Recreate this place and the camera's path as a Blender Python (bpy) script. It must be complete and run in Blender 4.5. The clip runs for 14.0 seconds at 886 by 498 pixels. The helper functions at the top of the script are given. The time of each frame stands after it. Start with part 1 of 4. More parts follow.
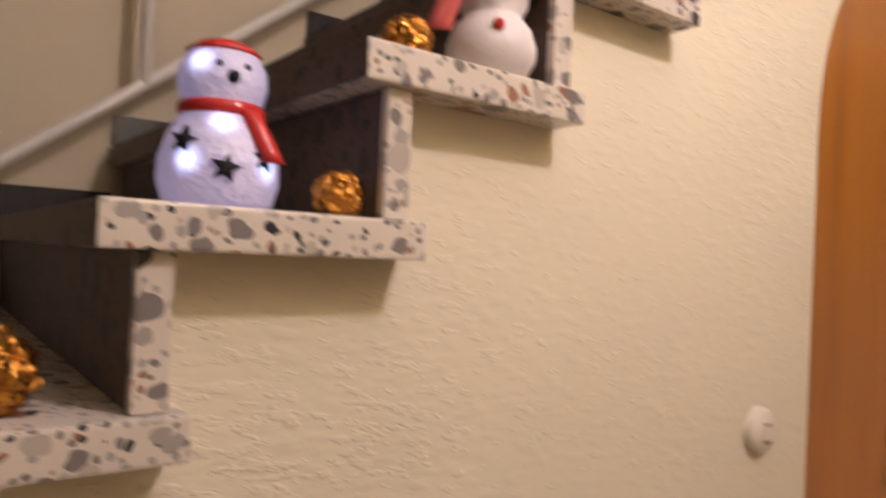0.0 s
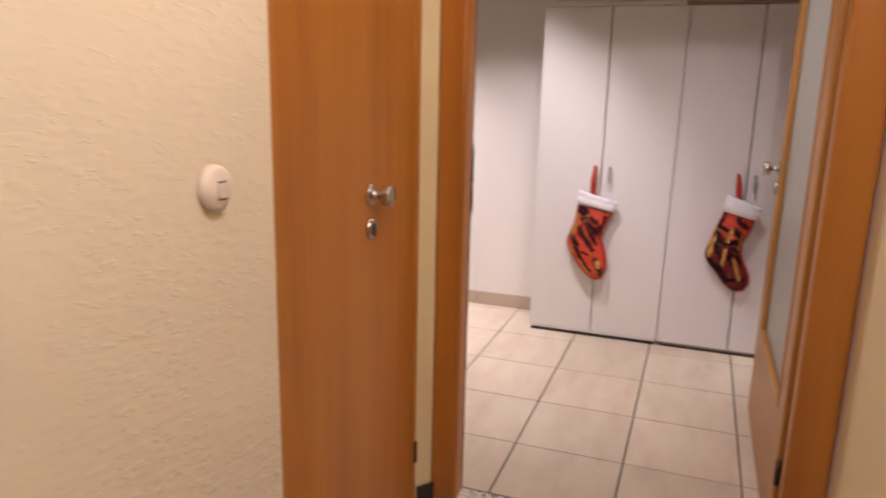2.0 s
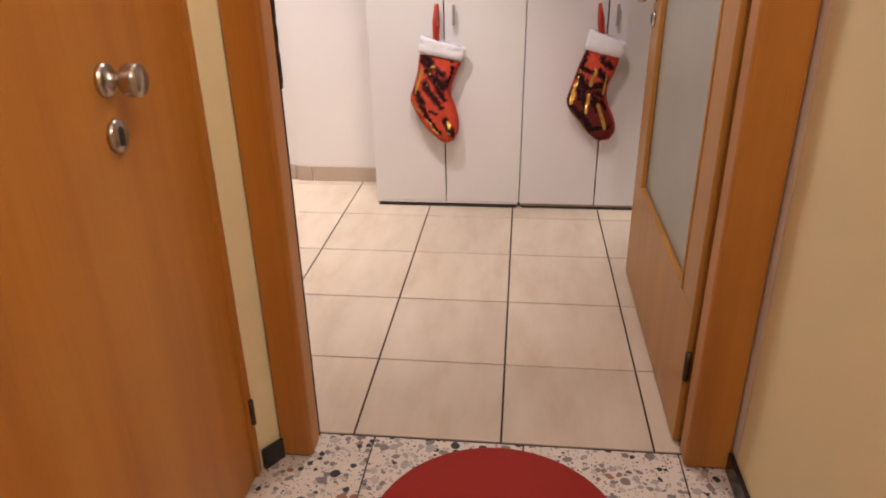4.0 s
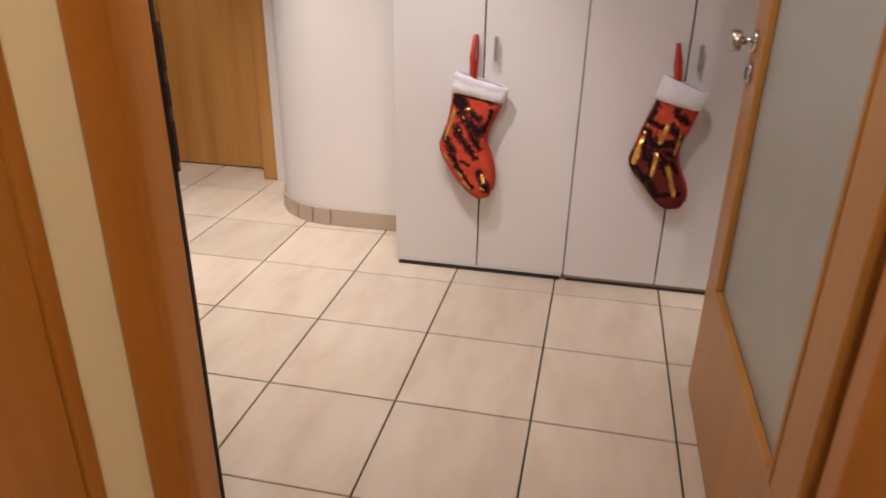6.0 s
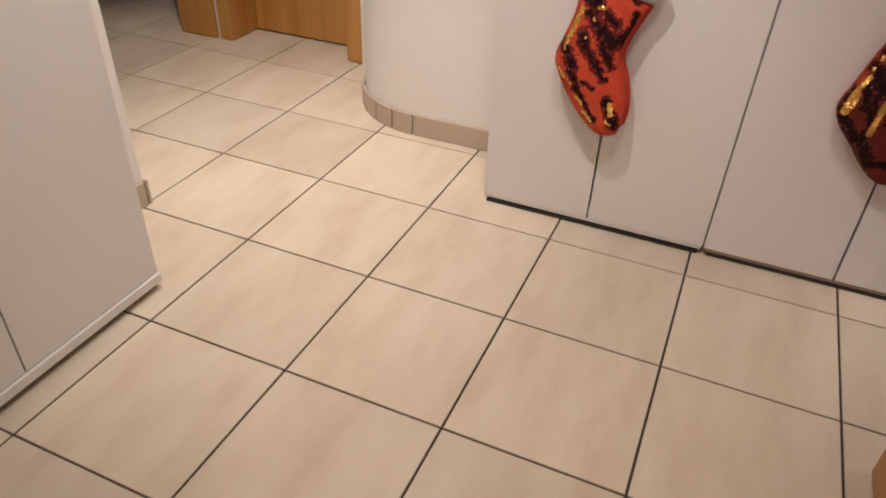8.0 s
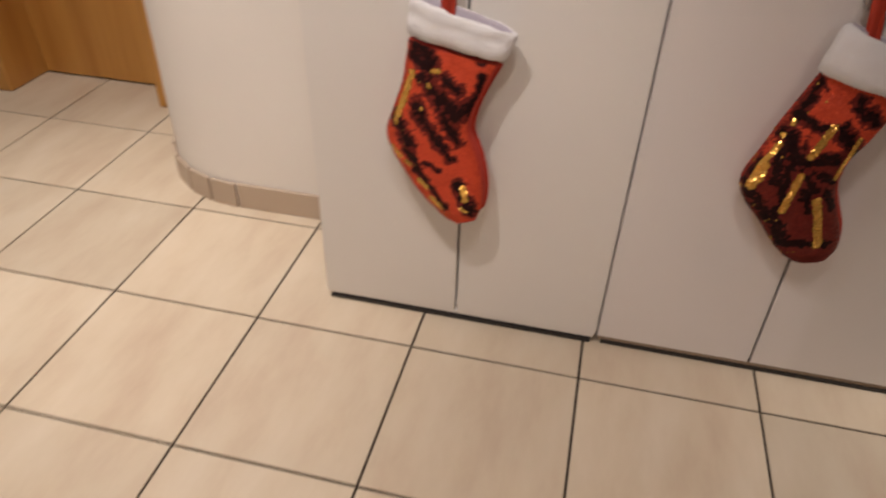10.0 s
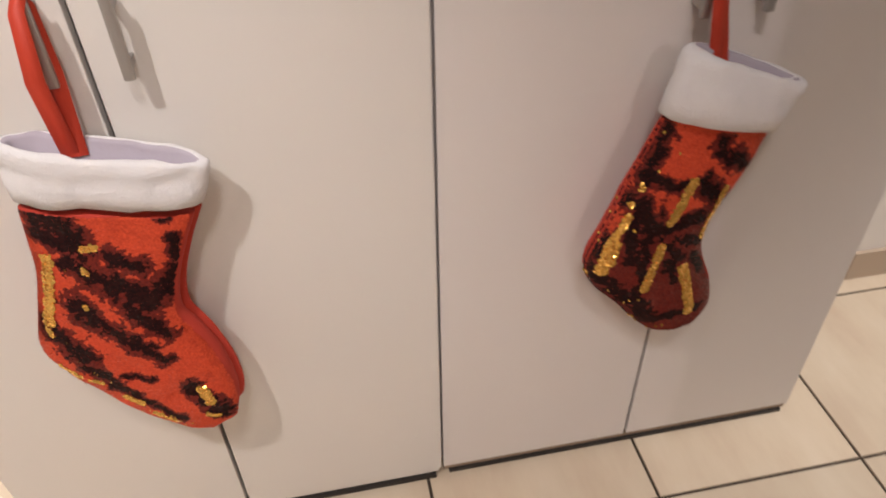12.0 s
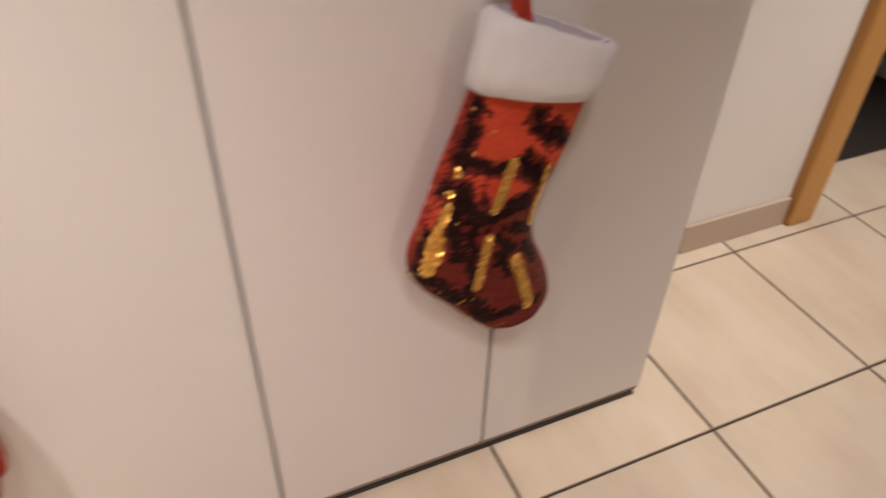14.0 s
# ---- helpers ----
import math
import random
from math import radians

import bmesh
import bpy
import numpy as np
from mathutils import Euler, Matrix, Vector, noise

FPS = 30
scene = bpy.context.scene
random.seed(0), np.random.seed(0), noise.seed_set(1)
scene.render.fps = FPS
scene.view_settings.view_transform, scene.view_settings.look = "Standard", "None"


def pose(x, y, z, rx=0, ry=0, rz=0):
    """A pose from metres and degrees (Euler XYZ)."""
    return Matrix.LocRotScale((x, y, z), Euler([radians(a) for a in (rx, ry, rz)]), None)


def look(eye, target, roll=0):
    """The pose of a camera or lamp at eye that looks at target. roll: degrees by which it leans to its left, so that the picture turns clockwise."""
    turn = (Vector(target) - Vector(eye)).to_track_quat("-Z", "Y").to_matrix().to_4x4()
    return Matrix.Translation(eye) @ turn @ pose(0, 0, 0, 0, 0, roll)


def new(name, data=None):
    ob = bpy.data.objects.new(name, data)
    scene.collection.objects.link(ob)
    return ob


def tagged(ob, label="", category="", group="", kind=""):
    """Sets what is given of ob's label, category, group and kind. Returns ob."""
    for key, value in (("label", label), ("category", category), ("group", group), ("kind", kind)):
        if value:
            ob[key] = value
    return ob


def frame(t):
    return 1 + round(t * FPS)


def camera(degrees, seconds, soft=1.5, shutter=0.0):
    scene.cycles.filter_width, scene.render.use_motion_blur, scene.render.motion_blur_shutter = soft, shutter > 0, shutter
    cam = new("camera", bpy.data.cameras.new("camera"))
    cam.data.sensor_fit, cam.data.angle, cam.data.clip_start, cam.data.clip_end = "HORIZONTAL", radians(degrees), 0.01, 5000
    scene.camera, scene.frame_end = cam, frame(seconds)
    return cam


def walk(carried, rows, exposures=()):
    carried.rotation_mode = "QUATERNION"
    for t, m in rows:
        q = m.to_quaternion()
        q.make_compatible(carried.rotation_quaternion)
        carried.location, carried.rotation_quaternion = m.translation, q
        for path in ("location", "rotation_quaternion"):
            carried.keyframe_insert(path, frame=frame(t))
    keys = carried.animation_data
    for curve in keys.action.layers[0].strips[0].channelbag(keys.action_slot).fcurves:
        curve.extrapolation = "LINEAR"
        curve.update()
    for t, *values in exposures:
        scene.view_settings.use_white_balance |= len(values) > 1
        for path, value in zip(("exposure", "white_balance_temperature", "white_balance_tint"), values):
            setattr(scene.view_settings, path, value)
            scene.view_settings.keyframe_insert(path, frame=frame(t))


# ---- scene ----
cam = camera(64.2, 14.0, 1.8, 0.5)
PATH = [
    (0, (0.042, -3.841, 1.424), (-1.556, -2.639, 1.449), 2.6),
    (0.1, (0.045, -3.832, 1.42), (-1.507, -2.571, 1.409), 2.5),
    (0.2, (0.054, -3.818, 1.419), (-1.459, -2.512, 1.359), 2.9),
    (0.3, (0.057, -3.805, 1.412), (-1.407, -2.446, 1.312), 2.4),
    (0.5, (0.058, -3.791, 1.4), (-1.333, -2.363, 1.236), 1.7),
    (1, (0.101, -3.75, 1.373), (-1.066, -2.156, 1.068), 1.9),
    (1.5, (0.165, -3.73, 1.358), (-0.734, -1.985, 0.978), 2.0),
    (2, (0.158, -3.662, 1.338), (-0.501, -1.828, 0.888), 1.3),
    (2.5, (0.115, -3.546, 1.328), (-0.293, -1.654, 0.827), 1.1),
    (3, (0.049, -3.416, 1.326), (-0.23, -1.523, 0.745), -1.9),
    (3.2, (0.031, -3.347, 1.312), (-0.233, -1.472, 0.667), -1.8),
    (5.3, (0.023, -2.729, 1.276), (-0.133, -0.985, 0.31), -0.4),
    (5.5, (0.046, -2.668, 1.282), (-0.157, -0.89, 0.389), -0.5),
    (6, (0.093, -2.484, 1.278), (-0.29, -0.699, 0.461), 0.9),
    (6.5, (0.088, -2.304, 1.265), (-0.341, -0.562, 0.382), 1.2),
    (7, (0.014, -2.081, 1.218), (-0.49, -0.457, 0.165), 1.8),
    (9.3, (-0.058, -1.473, 1.21), (-0.716, -0.042, -0.024), 1.2),
    (9.5, (-0.08, -1.409, 1.219), (-0.635, 0.031, -0.053), 1.3),
    (10, (-0.069, -1.186, 1.227), (-0.416, 0.373, 0.023), 1.6),
    (10.5, (-0.111, -1.037, 1.195), (-0.209, 0.554, -0.013), 3.2),
    (11, (-0.152, -0.839, 1.207), (0.02, 0.735, -0.015), -2.4),
    (11.5, (-0.142, -0.724, 1.187), (0.238, 0.805, -0.045), -3.0),
    (12, (-0.088, -0.607, 1.18), (0.177, 0.9, -0.107), -1.7),
    (12.5, (-0.09, -0.583, 1.128), (0.151, 1.007, -0.061), -0.8),
    (13, (-0.11, -0.62, 1.086), (0.123, 1.027, -0.025), -0.8),
    (13.5, (-0.116, -0.656, 1.094), (0.258, 0.924, -0.074), -1.2),
    (14, (-0.003, -0.537, 1.097), (0.636, 0.873, -0.169), 1.5),
]
walk(cam, [(t, look(eye, target, roll)) for t, eye, target, roll in PATH],
     [(0, -0.32, 5950, 13), (0.5, -0.38, 6100, 14), (1, -0.40, 6150, 14), (1.5, -0.08, 6000, 14), (2, 0.04, 6100, 16), (3, 0.12, 6350, 15), (5.5, -0.08, 6250, 10), (6, -0.12, 6200, 10), (7, -0.16, 6350, 8), (9.5, -0.40, 6600, 6), (10.5, -0.37, 6650, 6), (11.5, -0.02, 6450, 4), (12, 0.0, 6350, 5), (12.7, 0.10, 6350, 6), (13.5, 0.06, 6450, 7), (14, 0.06, 6550, 8)])

# ---- light ----
world = bpy.data.worlds.new("world")
scene.world = world
world.use_nodes = True
world.node_tree.nodes["Background"].inputs["Color"].default_value = (0.9, 0.8, 0.7, 1)
world.node_tree.nodes["Background"].inputs["Strength"].default_value = 0.01


def lamp(name, kind, m, watts, colour, size, **more):
    data = bpy.data.lights.new(name, kind)
    data.energy, data.color = watts, colour
    if kind == "SPOT":
        data.shadow_soft_size = size
        data.spot_size, data.spot_blend = radians(more["cone"]), more["blend"]
    elif kind == "POINT":
        data.shadow_soft_size = size
    else:
        data.shape, data.size = "DISK", size
    ob = new(name, data)
    ob.matrix_basis = m
    return ob


WARM = (1.0, 0.828, 0.83)
SOFT = (1.0, 0.887, 0.85)
lamp("hall_ceiling_lamp", "POINT", pose(0.40, -3.20, 2.44), 38, WARM, 0.04)
lamp("room_light", "SPOT", look((-0.72, -0.8, 2.34), (-0.95, 0.0, 0)), 90, SOFT, 0.035, cone=80, blend=0.7)
lamp("room_light", "SPOT", look((-1.32, 0.0, 2.42), (-1.32, 0.02, 0)), 140, SOFT, 0.04, cone=56, blend=1.0)
lamp("room_light", "SPOT", look((1.52, -0.27, 2.42), (1.52, -0.05, 0)), 195, SOFT, 0.13, cone=60, blend=0.8)
lamp("corridor_spot", "SPOT", look((-2.15, 0.5, 2.42), (-2.15, 0.55, 0)), 95, SOFT, 0.04, cone=66, blend=0.8)
# added wide fill for the room's middle, no fitting known here
lamp("room_light", "SPOT", look((-0.12, -1.05, 2.42), (-0.12, -0.95, 0)), 60, SOFT, 0.12, cone=112, blend=0.8)

# ---- materials ----


class Nodes:
    def __init__(self, name):
        self.mat = bpy.data.materials.new(name)
        self.mat.use_nodes = True
        self.t = self.mat.node_tree
        self.bsdf = self.t.nodes["Principled BSDF"]

    def add(self, kind, **values):
        n = self.t.nodes.new(kind)
        for k, v in values.items():
            n.inputs[k.replace("_", " ")].default_value = v
        return n

    def link(self, a, b):
        self.t.links.new(a, b)

    def position(self, scale=(1, 1, 1)):
        g = self.add("ShaderNodeNewGeometry")
        m = self.add("ShaderNodeMapping", Scale=scale)
        self.link(g.outputs["Position"], m.inputs["Vector"])
        return m.outputs["Vector"]

    def noise(self, vec, scale, detail=4.0, rough=0.55):
        n = self.add("ShaderNodeTexNoise", Scale=scale, Detail=detail, Roughness=rough)
        self.link(vec, n.inputs["Vector"])
        return n.outputs["Fac"]

    def ramp(self, fac, stops, constant=False):
        r = self.add("ShaderNodeValToRGB")
        e = r.color_ramp.elements
        if constant:
            r.color_ramp.interpolation = "CONSTANT"
        while len(e) < len(stops):
            e.new(0.5)
        for el, (p, c) in zip(e, stops):
            el.position = p
            el.color = (*c, 1) if len(c) == 3 else c
        self.link(fac, r.inputs["Fac"])
        return r.outputs["Color"]

    def mix(self, fac, a, b):
        m = self.t.nodes.new("ShaderNodeMix")
        m.data_type = "RGBA"
        for v, i in ((fac, 0), (a, 6), (b, 7)):
            if isinstance(v, (int, float)):
                m.inputs[i].default_value = v
            elif isinstance(v, tuple):
                m.inputs[i].default_value = (*v, 1)
            else:
                self.link(v, m.inputs[i])
        return m.outputs[2]

    def math(self, op, a, b=0.0):
        m = self.t.nodes.new("ShaderNodeMath")
        m.operation = op
        for v, i in ((a, 0), (b, 1)):
            if isinstance(v, (int, float)):
                m.inputs[i].default_value = v
            else:
                self.link(v, m.inputs[i])
        return m.outputs[0]

    def bump(self, height, strength, distance=0.002):
        b = self.add("ShaderNodeBump", Strength=strength, Distance=distance)
        self.link(height, b.inputs["Height"])
        self.link(b.outputs["Normal"], self.bsdf.inputs["Normal"])

    def done(self, colour, rough=0.5, metal=0.0, **more):
        i = self.bsdf.inputs
        for socket, v in ((i["Base Color"], colour), (i["Roughness"], rough), (i["Metallic"], metal)):
            if isinstance(v, (int, float)):
                socket.default_value = v
            elif isinstance(v, tuple):
                socket.default_value = (*v, 1)
            else:
                self.link(v, socket)
        for k, v in more.items():
            i[k.replace("_", " ")].default_value = v
        return self.mat


def stucco(name, a, b, relief, scale):
    n = Nodes(name)
    p = n.position()
    big = n.noise(p, 1.6, 3)
    fine = n.noise(p, 60, 4)
    col = n.mix(n.math("MULTIPLY", n.math("ADD", big, fine), 0.5), a, b)
    turn = n.add("ShaderNodeMapping", Rotation=(radians(-28), 0, 0), Scale=(1, 0.45, 1.2))
    n.link(p, turn.inputs["Vector"])
    streak = n.noise(turn.outputs["Vector"], scale, 1.5, 0.45)
    patch = n.math("MULTIPLY", n.math("SUBTRACT", n.noise(p, 3.0, 3), 0.5), 0.36)
    ridge = n.ramp(n.math("ADD", streak, patch), [(0.46, (0, 0, 0)), (0.76, (1, 1, 1))])
    marks = n.noise(turn.outputs["Vector"], scale * 1.3, 3, 0.6)
    crisp = n.ramp(n.math("ADD", marks, patch), [(0.60, (0, 0, 0)), (0.67, (1, 1, 1)), (0.78, (0.9, 0.9, 0.9))])
    n.bump(n.mix(0.08, n.mix(0.62, ridge, crisp), fine), relief, 0.004)
    return n.done(col, 0.85)


def plain_paint(name, a, b, rough=0.6, relief=0.08):
    n = Nodes(name)
    p = n.position()
    col = n.mix(n.noise(p, 2.2, 4), a, b)
    n.bump(n.noise(p, 180, 3), relief, 0.001)
    return n.done(col, n.math("ADD", n.math("MULTIPLY", n.noise(p, 9, 3), 0.12), rough - 0.06))


def oak(name, dark, mid, light, axis="z", rough=0.36):
    n = Nodes(name)
    squash = {"z": (9, 9, 0.55), "x": (0.55, 9, 9), "y": (9, 0.55, 9)}[axis]
    fine = {"z": (150, 150, 3), "x": (3, 150, 150), "y": (150, 3, 150)}[axis]
    p = n.position(squash)
    wide = n.noise(p, 1.0, 5, 0.6)
    pores = n.noise(n.position(fine), 1.0, 3, 0.7)
    col = n.ramp(wide, [(0.28, dark), (0.5, mid), (0.74, light)])
    col = n.mix(n.math("MULTIPLY", n.math("GREATER_THAN", pores, 0.62), 0.22), col, dark)
    n.bump(pores, 0.05, 0.0006)
    return n.done(col, n.math("ADD", n.math("MULTIPLY", wide, 0.15), rough - 0.07))


GREY_CHIPS = [(0.0, (0.03, 0.028, 0.03)), (0.17, (0.20, 0.18, 0.17)), (0.46, (0.36, 0.33, 0.30)), (0.70, (0.30, 0.145, 0.085)), (0.82, (0.46, 0.41, 0.36))]
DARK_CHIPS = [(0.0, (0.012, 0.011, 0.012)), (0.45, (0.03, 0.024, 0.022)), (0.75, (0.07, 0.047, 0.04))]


def terrazzo(name, base, chips, rough=0.3):
    n = Nodes(name)
    p = n.position()
    warp = n.add("ShaderNodeTexNoise", Scale=30.0, Detail=2.0)
    n.link(p, warp.inputs["Vector"])
    wp = n.t.nodes.new("ShaderNodeVectorMath")
    wp.operation = "MULTIPLY_ADD"
    n.link(warp.outputs["Color"], wp.inputs[0])
    wp.inputs[1].default_value = (0.02, 0.02, 0.02)
    n.link(p, wp.inputs[2])
    col = n.mix(n.noise(p, 8, 5), base, tuple(c * 0.78 for c in base))
    for scale, share, reach in ((115, 0.45, 0.36), (50, 0.5, 0.43), (30, 0.6, 0.42)):
        v = n.add("ShaderNodeTexVoronoi", Scale=float(scale), Randomness=1.0)
        n.link(wp.outputs[0], v.inputs["Vector"])
        s = n.t.nodes.new("ShaderNodeSeparateColor")
        n.link(v.outputs["Color"], s.inputs[0])
        on = n.math("MULTIPLY", n.math("LESS_THAN", v.outputs["Distance"], reach), n.math("GREATER_THAN", s.outputs[0], share))
        chip = n.ramp(s.outputs[1], chips, True)
        col = n.mix(on, col, chip)
    return n.done(col, rough)


def tile_glaze():
    n = Nodes("beige_floor_tile")
    p = n.position((1, 1, 1))
    info = n.add("ShaderNodeObjectInfo")
    cloud = n.noise(n.position((3.0, 1.0, 1)), 2.6, 5, 0.6)
    col = n.ramp(cloud, [(0.3, (0.54, 0.43, 0.325)), (0.5, (0.61, 0.515, 0.395)), (0.72, (0.66, 0.57, 0.455))])
    tone = n.mix(info.outputs["Random"], (0.90, 0.90, 0.90), (1.04, 1.03, 1.02))
    mul = n.t.nodes.new("ShaderNodeMix")
    mul.data_type, mul.blend_type = "RGBA", "MULTIPLY"
    mul.inputs[0].default_value = 1
    n.link(col, mul.inputs[6])
    n.link(tone, mul.inputs[7])
    n.bump(n.noise(p, 240, 3), 0.06, 0.0008)
    return n.done(mul.outputs[2], n.math("ADD", n.math("MULTIPLY", n.noise(p, 14, 4), 0.2), 0.30))


def sequin(name, a, b, rough, metal, gloss=0.3):
    """One side of sequins; each differs a little in tone."""
    n = Nodes(name)
    g = n.add("ShaderNodeNewGeometry")
    r = g.outputs["Random Per Island"]
    return n.done(n.mix(r, a, b), n.math("ADD", n.math("MULTIPLY", r, 0.12), rough), metal, Specular_IOR_Level=gloss)


def fur():
    n = Nodes("white_plush")
    p = n.position()
    tuft = n.noise(p, 420, 4, 0.7)
    col = n.mix(n.noise(p, 35, 4), (0.90, 0.88, 0.90), (0.80, 0.78, 0.81))
    n.bump(n.mix(0.5, tuft, n.noise(p, 60, 3)), 0.85, 0.005)
    return n.done(col, 0.95, Sheen_Weight=0.4)


def foil():
    n = Nodes("crumpled_gold_foil")
    p = n.position()
    v = n.add("ShaderNodeTexVoronoi", Scale=110.0)
    n.link(p, v.inputs["Vector"])
    n.bump(n.mix(0.5, v.outputs["Distance"], n.noise(p, 160, 3)), 0.9, 0.006)
    return n.done(n.mix(n.noise(p, 70, 3), (0.70, 0.34, 0.06), (0.36, 0.14, 0.02)), 0.16, 1.0)


def frosted():
    n = Nodes("frosted_ornament_glass")
    p = n.position((1, 0.4, 1))
    col = n.mix(n.noise(p, 14, 4), (0.62, 0.62, 0.56), (0.50, 0.51, 0.45))
    n.bump(n.noise(n.position((1, 60, 4)), 1.0, 3), 0.2, 0.002)
    return n.done(col, 0.35, Transmission_Weight=0.35, IOR=1.45)


HALL_WALL = stucco("cream_stucco", (0.80, 0.73, 0.565), (0.74, 0.67, 0.505), 0.4, 58)
HALL_SMOOTH = plain_paint("cream_paint", (0.83, 0.735, 0.45), (0.79, 0.69, 0.40), 0.8, 0.2)
# greyer hall paint, darkened because less light reaches the stairwell
STAIRWELL_DIMMED = plain_paint("stairwell_paint_dimmed", (0.60, 0.52, 0.385), (0.54, 0.465, 0.34), 0.85, 0.2)
ROOM_WALL = plain_paint("white_wall_paint", (0.80, 0.76, 0.72), (0.74, 0.70, 0.66), 0.8, 0.2)
CEILING = plain_paint("ceiling_paint", (0.82, 0.80, 0.76), (0.78, 0.76, 0.72), 0.9)
OAK = oak("oak_veneer", (0.34, 0.122, 0.016), (0.45, 0.175, 0.024), (0.52, 0.225, 0.036))
OAK_X = oak("oak_veneer_cross", (0.34, 0.122, 0.016), (0.45, 0.175, 0.024), (0.52, 0.225, 0.036), "x")
OAK_PALE = oak("oak_veneer_pale", (0.42, 0.19, 0.045), (0.52, 0.26, 0.066), (0.58, 0.31, 0.09))
OAK_DOOR = oak("oak_veneer_golden", (0.36, 0.15, 0.026), (0.45, 0.205, 0.038), (0.51, 0.25, 0.054))
TERRAZZO = terrazzo("terrazzo_stone", (0.74, 0.665, 0.575), GREY_CHIPS)
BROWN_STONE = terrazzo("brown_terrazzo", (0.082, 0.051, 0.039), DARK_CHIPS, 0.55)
BLACK_STONE = plain_paint("black_stone", (0.012, 0.011, 0.012), (0.03, 0.027, 0.027), 0.25, 0.02)
TILE = tile_glaze()
GROUT = plain_paint("brown_grout", (0.035, 0.025, 0.018), (0.065, 0.046, 0.033), 0.9, 0.3)
SKIRT = plain_paint("tan_skirting_tile", (0.44, 0.345, 0.26), (0.50, 0.40, 0.31), 0.4, 0.1)
WHITE_FOIL = plain_paint("white_melamine", (0.75, 0.72, 0.69), (0.71, 0.68, 0.65), 0.38, 0.05)
GREY_FOIL = plain_paint("grey_white_melamine", (0.745, 0.705, 0.69), (0.705, 0.67, 0.655), 0.42, 0.05)
# near-black for plinths and keyholes, and for the unlit doorway's floor
DARK = plain_paint("dark_fill", (0.018, 0.014, 0.012), (0.03, 0.024, 0.02), 0.7)
GAP_DARK = plain_paint("gap_dark", (0.022, 0.013, 0.008), (0.03, 0.018, 0.011), 0.95)
STEEL = Nodes("brushed_steel").done((0.55, 0.52, 0.48), 0.25, 1.0)
BRONZE = Nodes("dark_hinge_metal").done((0.10, 0.07, 0.05), 0.45, 1.0)
GREY_METAL = Nodes("grey_satin_metal").done((0.42, 0.40, 0.38), 0.4, 0.6)
PLASTIC = plain_paint("white_plastic", (0.80, 0.72, 0.60), (0.77, 0.69, 0.57), 0.35, 0.02)
SLIT = Nodes("switch_gap").done((0.05, 0.04, 0.03), 0.6)
RED_MAT = plain_paint("red_woven_mat", (0.34, 0.022, 0.012), (0.24, 0.014, 0.008), 0.95, 0.6)
RED_RIBBON = plain_paint("red_ribbon", (0.55, 0.05, 0.02), (0.45, 0.035, 0.015), 0.6, 0.2)
RED_FELT = plain_paint("red_felt", (0.50, 0.045, 0.025), (0.42, 0.035, 0.02), 0.9, 0.4)
SEQUIN_RED = sequin("red_sequin", (0.68, 0.085, 0.034), (0.54, 0.055, 0.024), 0.36, 0.1)
SEQUIN_BLACK = sequin("black_sequin", (0.010, 0.004, 0.005), (0.03, 0.006, 0.006), 0.34, 0.0, 0.15)
SEQUIN_MAROON = sequin("maroon_sequin", (0.20, 0.022, 0.014), (0.11, 0.012, 0.01), 0.36, 0.2)
GOLD = sequin("gold_sequin", (0.92, 0.55, 0.14), (0.80, 0.43, 0.09), 0.12, 0.72, 0.5)
FUR = fur()
LINING = plain_paint("lilac_lining", (0.48, 0.43, 0.50), (0.40, 0.36, 0.42), 0.95, 0.3)
FOIL = foil()
GLASS = frosted()
RAIL = plain_paint("white_rail_enamel", (0.80, 0.76, 0.70), (0.76, 0.72, 0.66), 0.35, 0.02)
RED_PAINT = plain_paint("red_gloss", (0.62, 0.045, 0.04), (0.48, 0.025, 0.025), 0.2, 0.9)
BLACK_FELT = Nodes("black_felt").done((0.008, 0.008, 0.012), 0.8)
PINK_CLOTH = plain_paint("pink_knit", (0.62, 0.14, 0.12), (0.5, 0.08, 0.07), 0.95, 0.7)
GLITTER = plain_paint("white_glitter", (0.80, 0.74, 0.72), (0.70, 0.64, 0.62), 0.45, 0.9)
NAVY = plain_paint("navy_nylon", (0.02, 0.022, 0.035), (0.035, 0.037, 0.055), 0.55, 0.5)
NAVY_MARK = plain_paint("grey_print", (0.22, 0.20, 0.22), (0.16, 0.15, 0.17), 0.6)

# ---- mesh helpers ----


def finish(bm, name, mats, smooth=False):
    me = bpy.data.meshes.new(name)
    bmesh.ops.recalc_face_normals(bm, faces=bm.faces)
    for f in bm.faces:
        f.smooth = smooth
    bm.to_mesh(me)
    bm.free()
    for m in mats if isinstance(mats, (list, tuple)) else [mats]:
        me.materials.append(m)
    return me


def part(name, bm, material, parent=None, label="", smooth=False):
    ob = new(name, finish(bm, name, material, smooth))
    if parent is not None:
        ob.parent = parent
    if label:
        ob["label"] = label
    return ob


def structure(name, bm, material, label, category="", smooth=False):
    return tagged(part(name, bm, material, None, "", smooth), label, category or name.split("_")[0], kind="structure")


def thing(name, label, category, group="", at=(0, 0, 0)):
    ob = new(name)
    ob.empty_display_size = 0.05
    ob.location = at
    return tagged(ob, label, category, group)


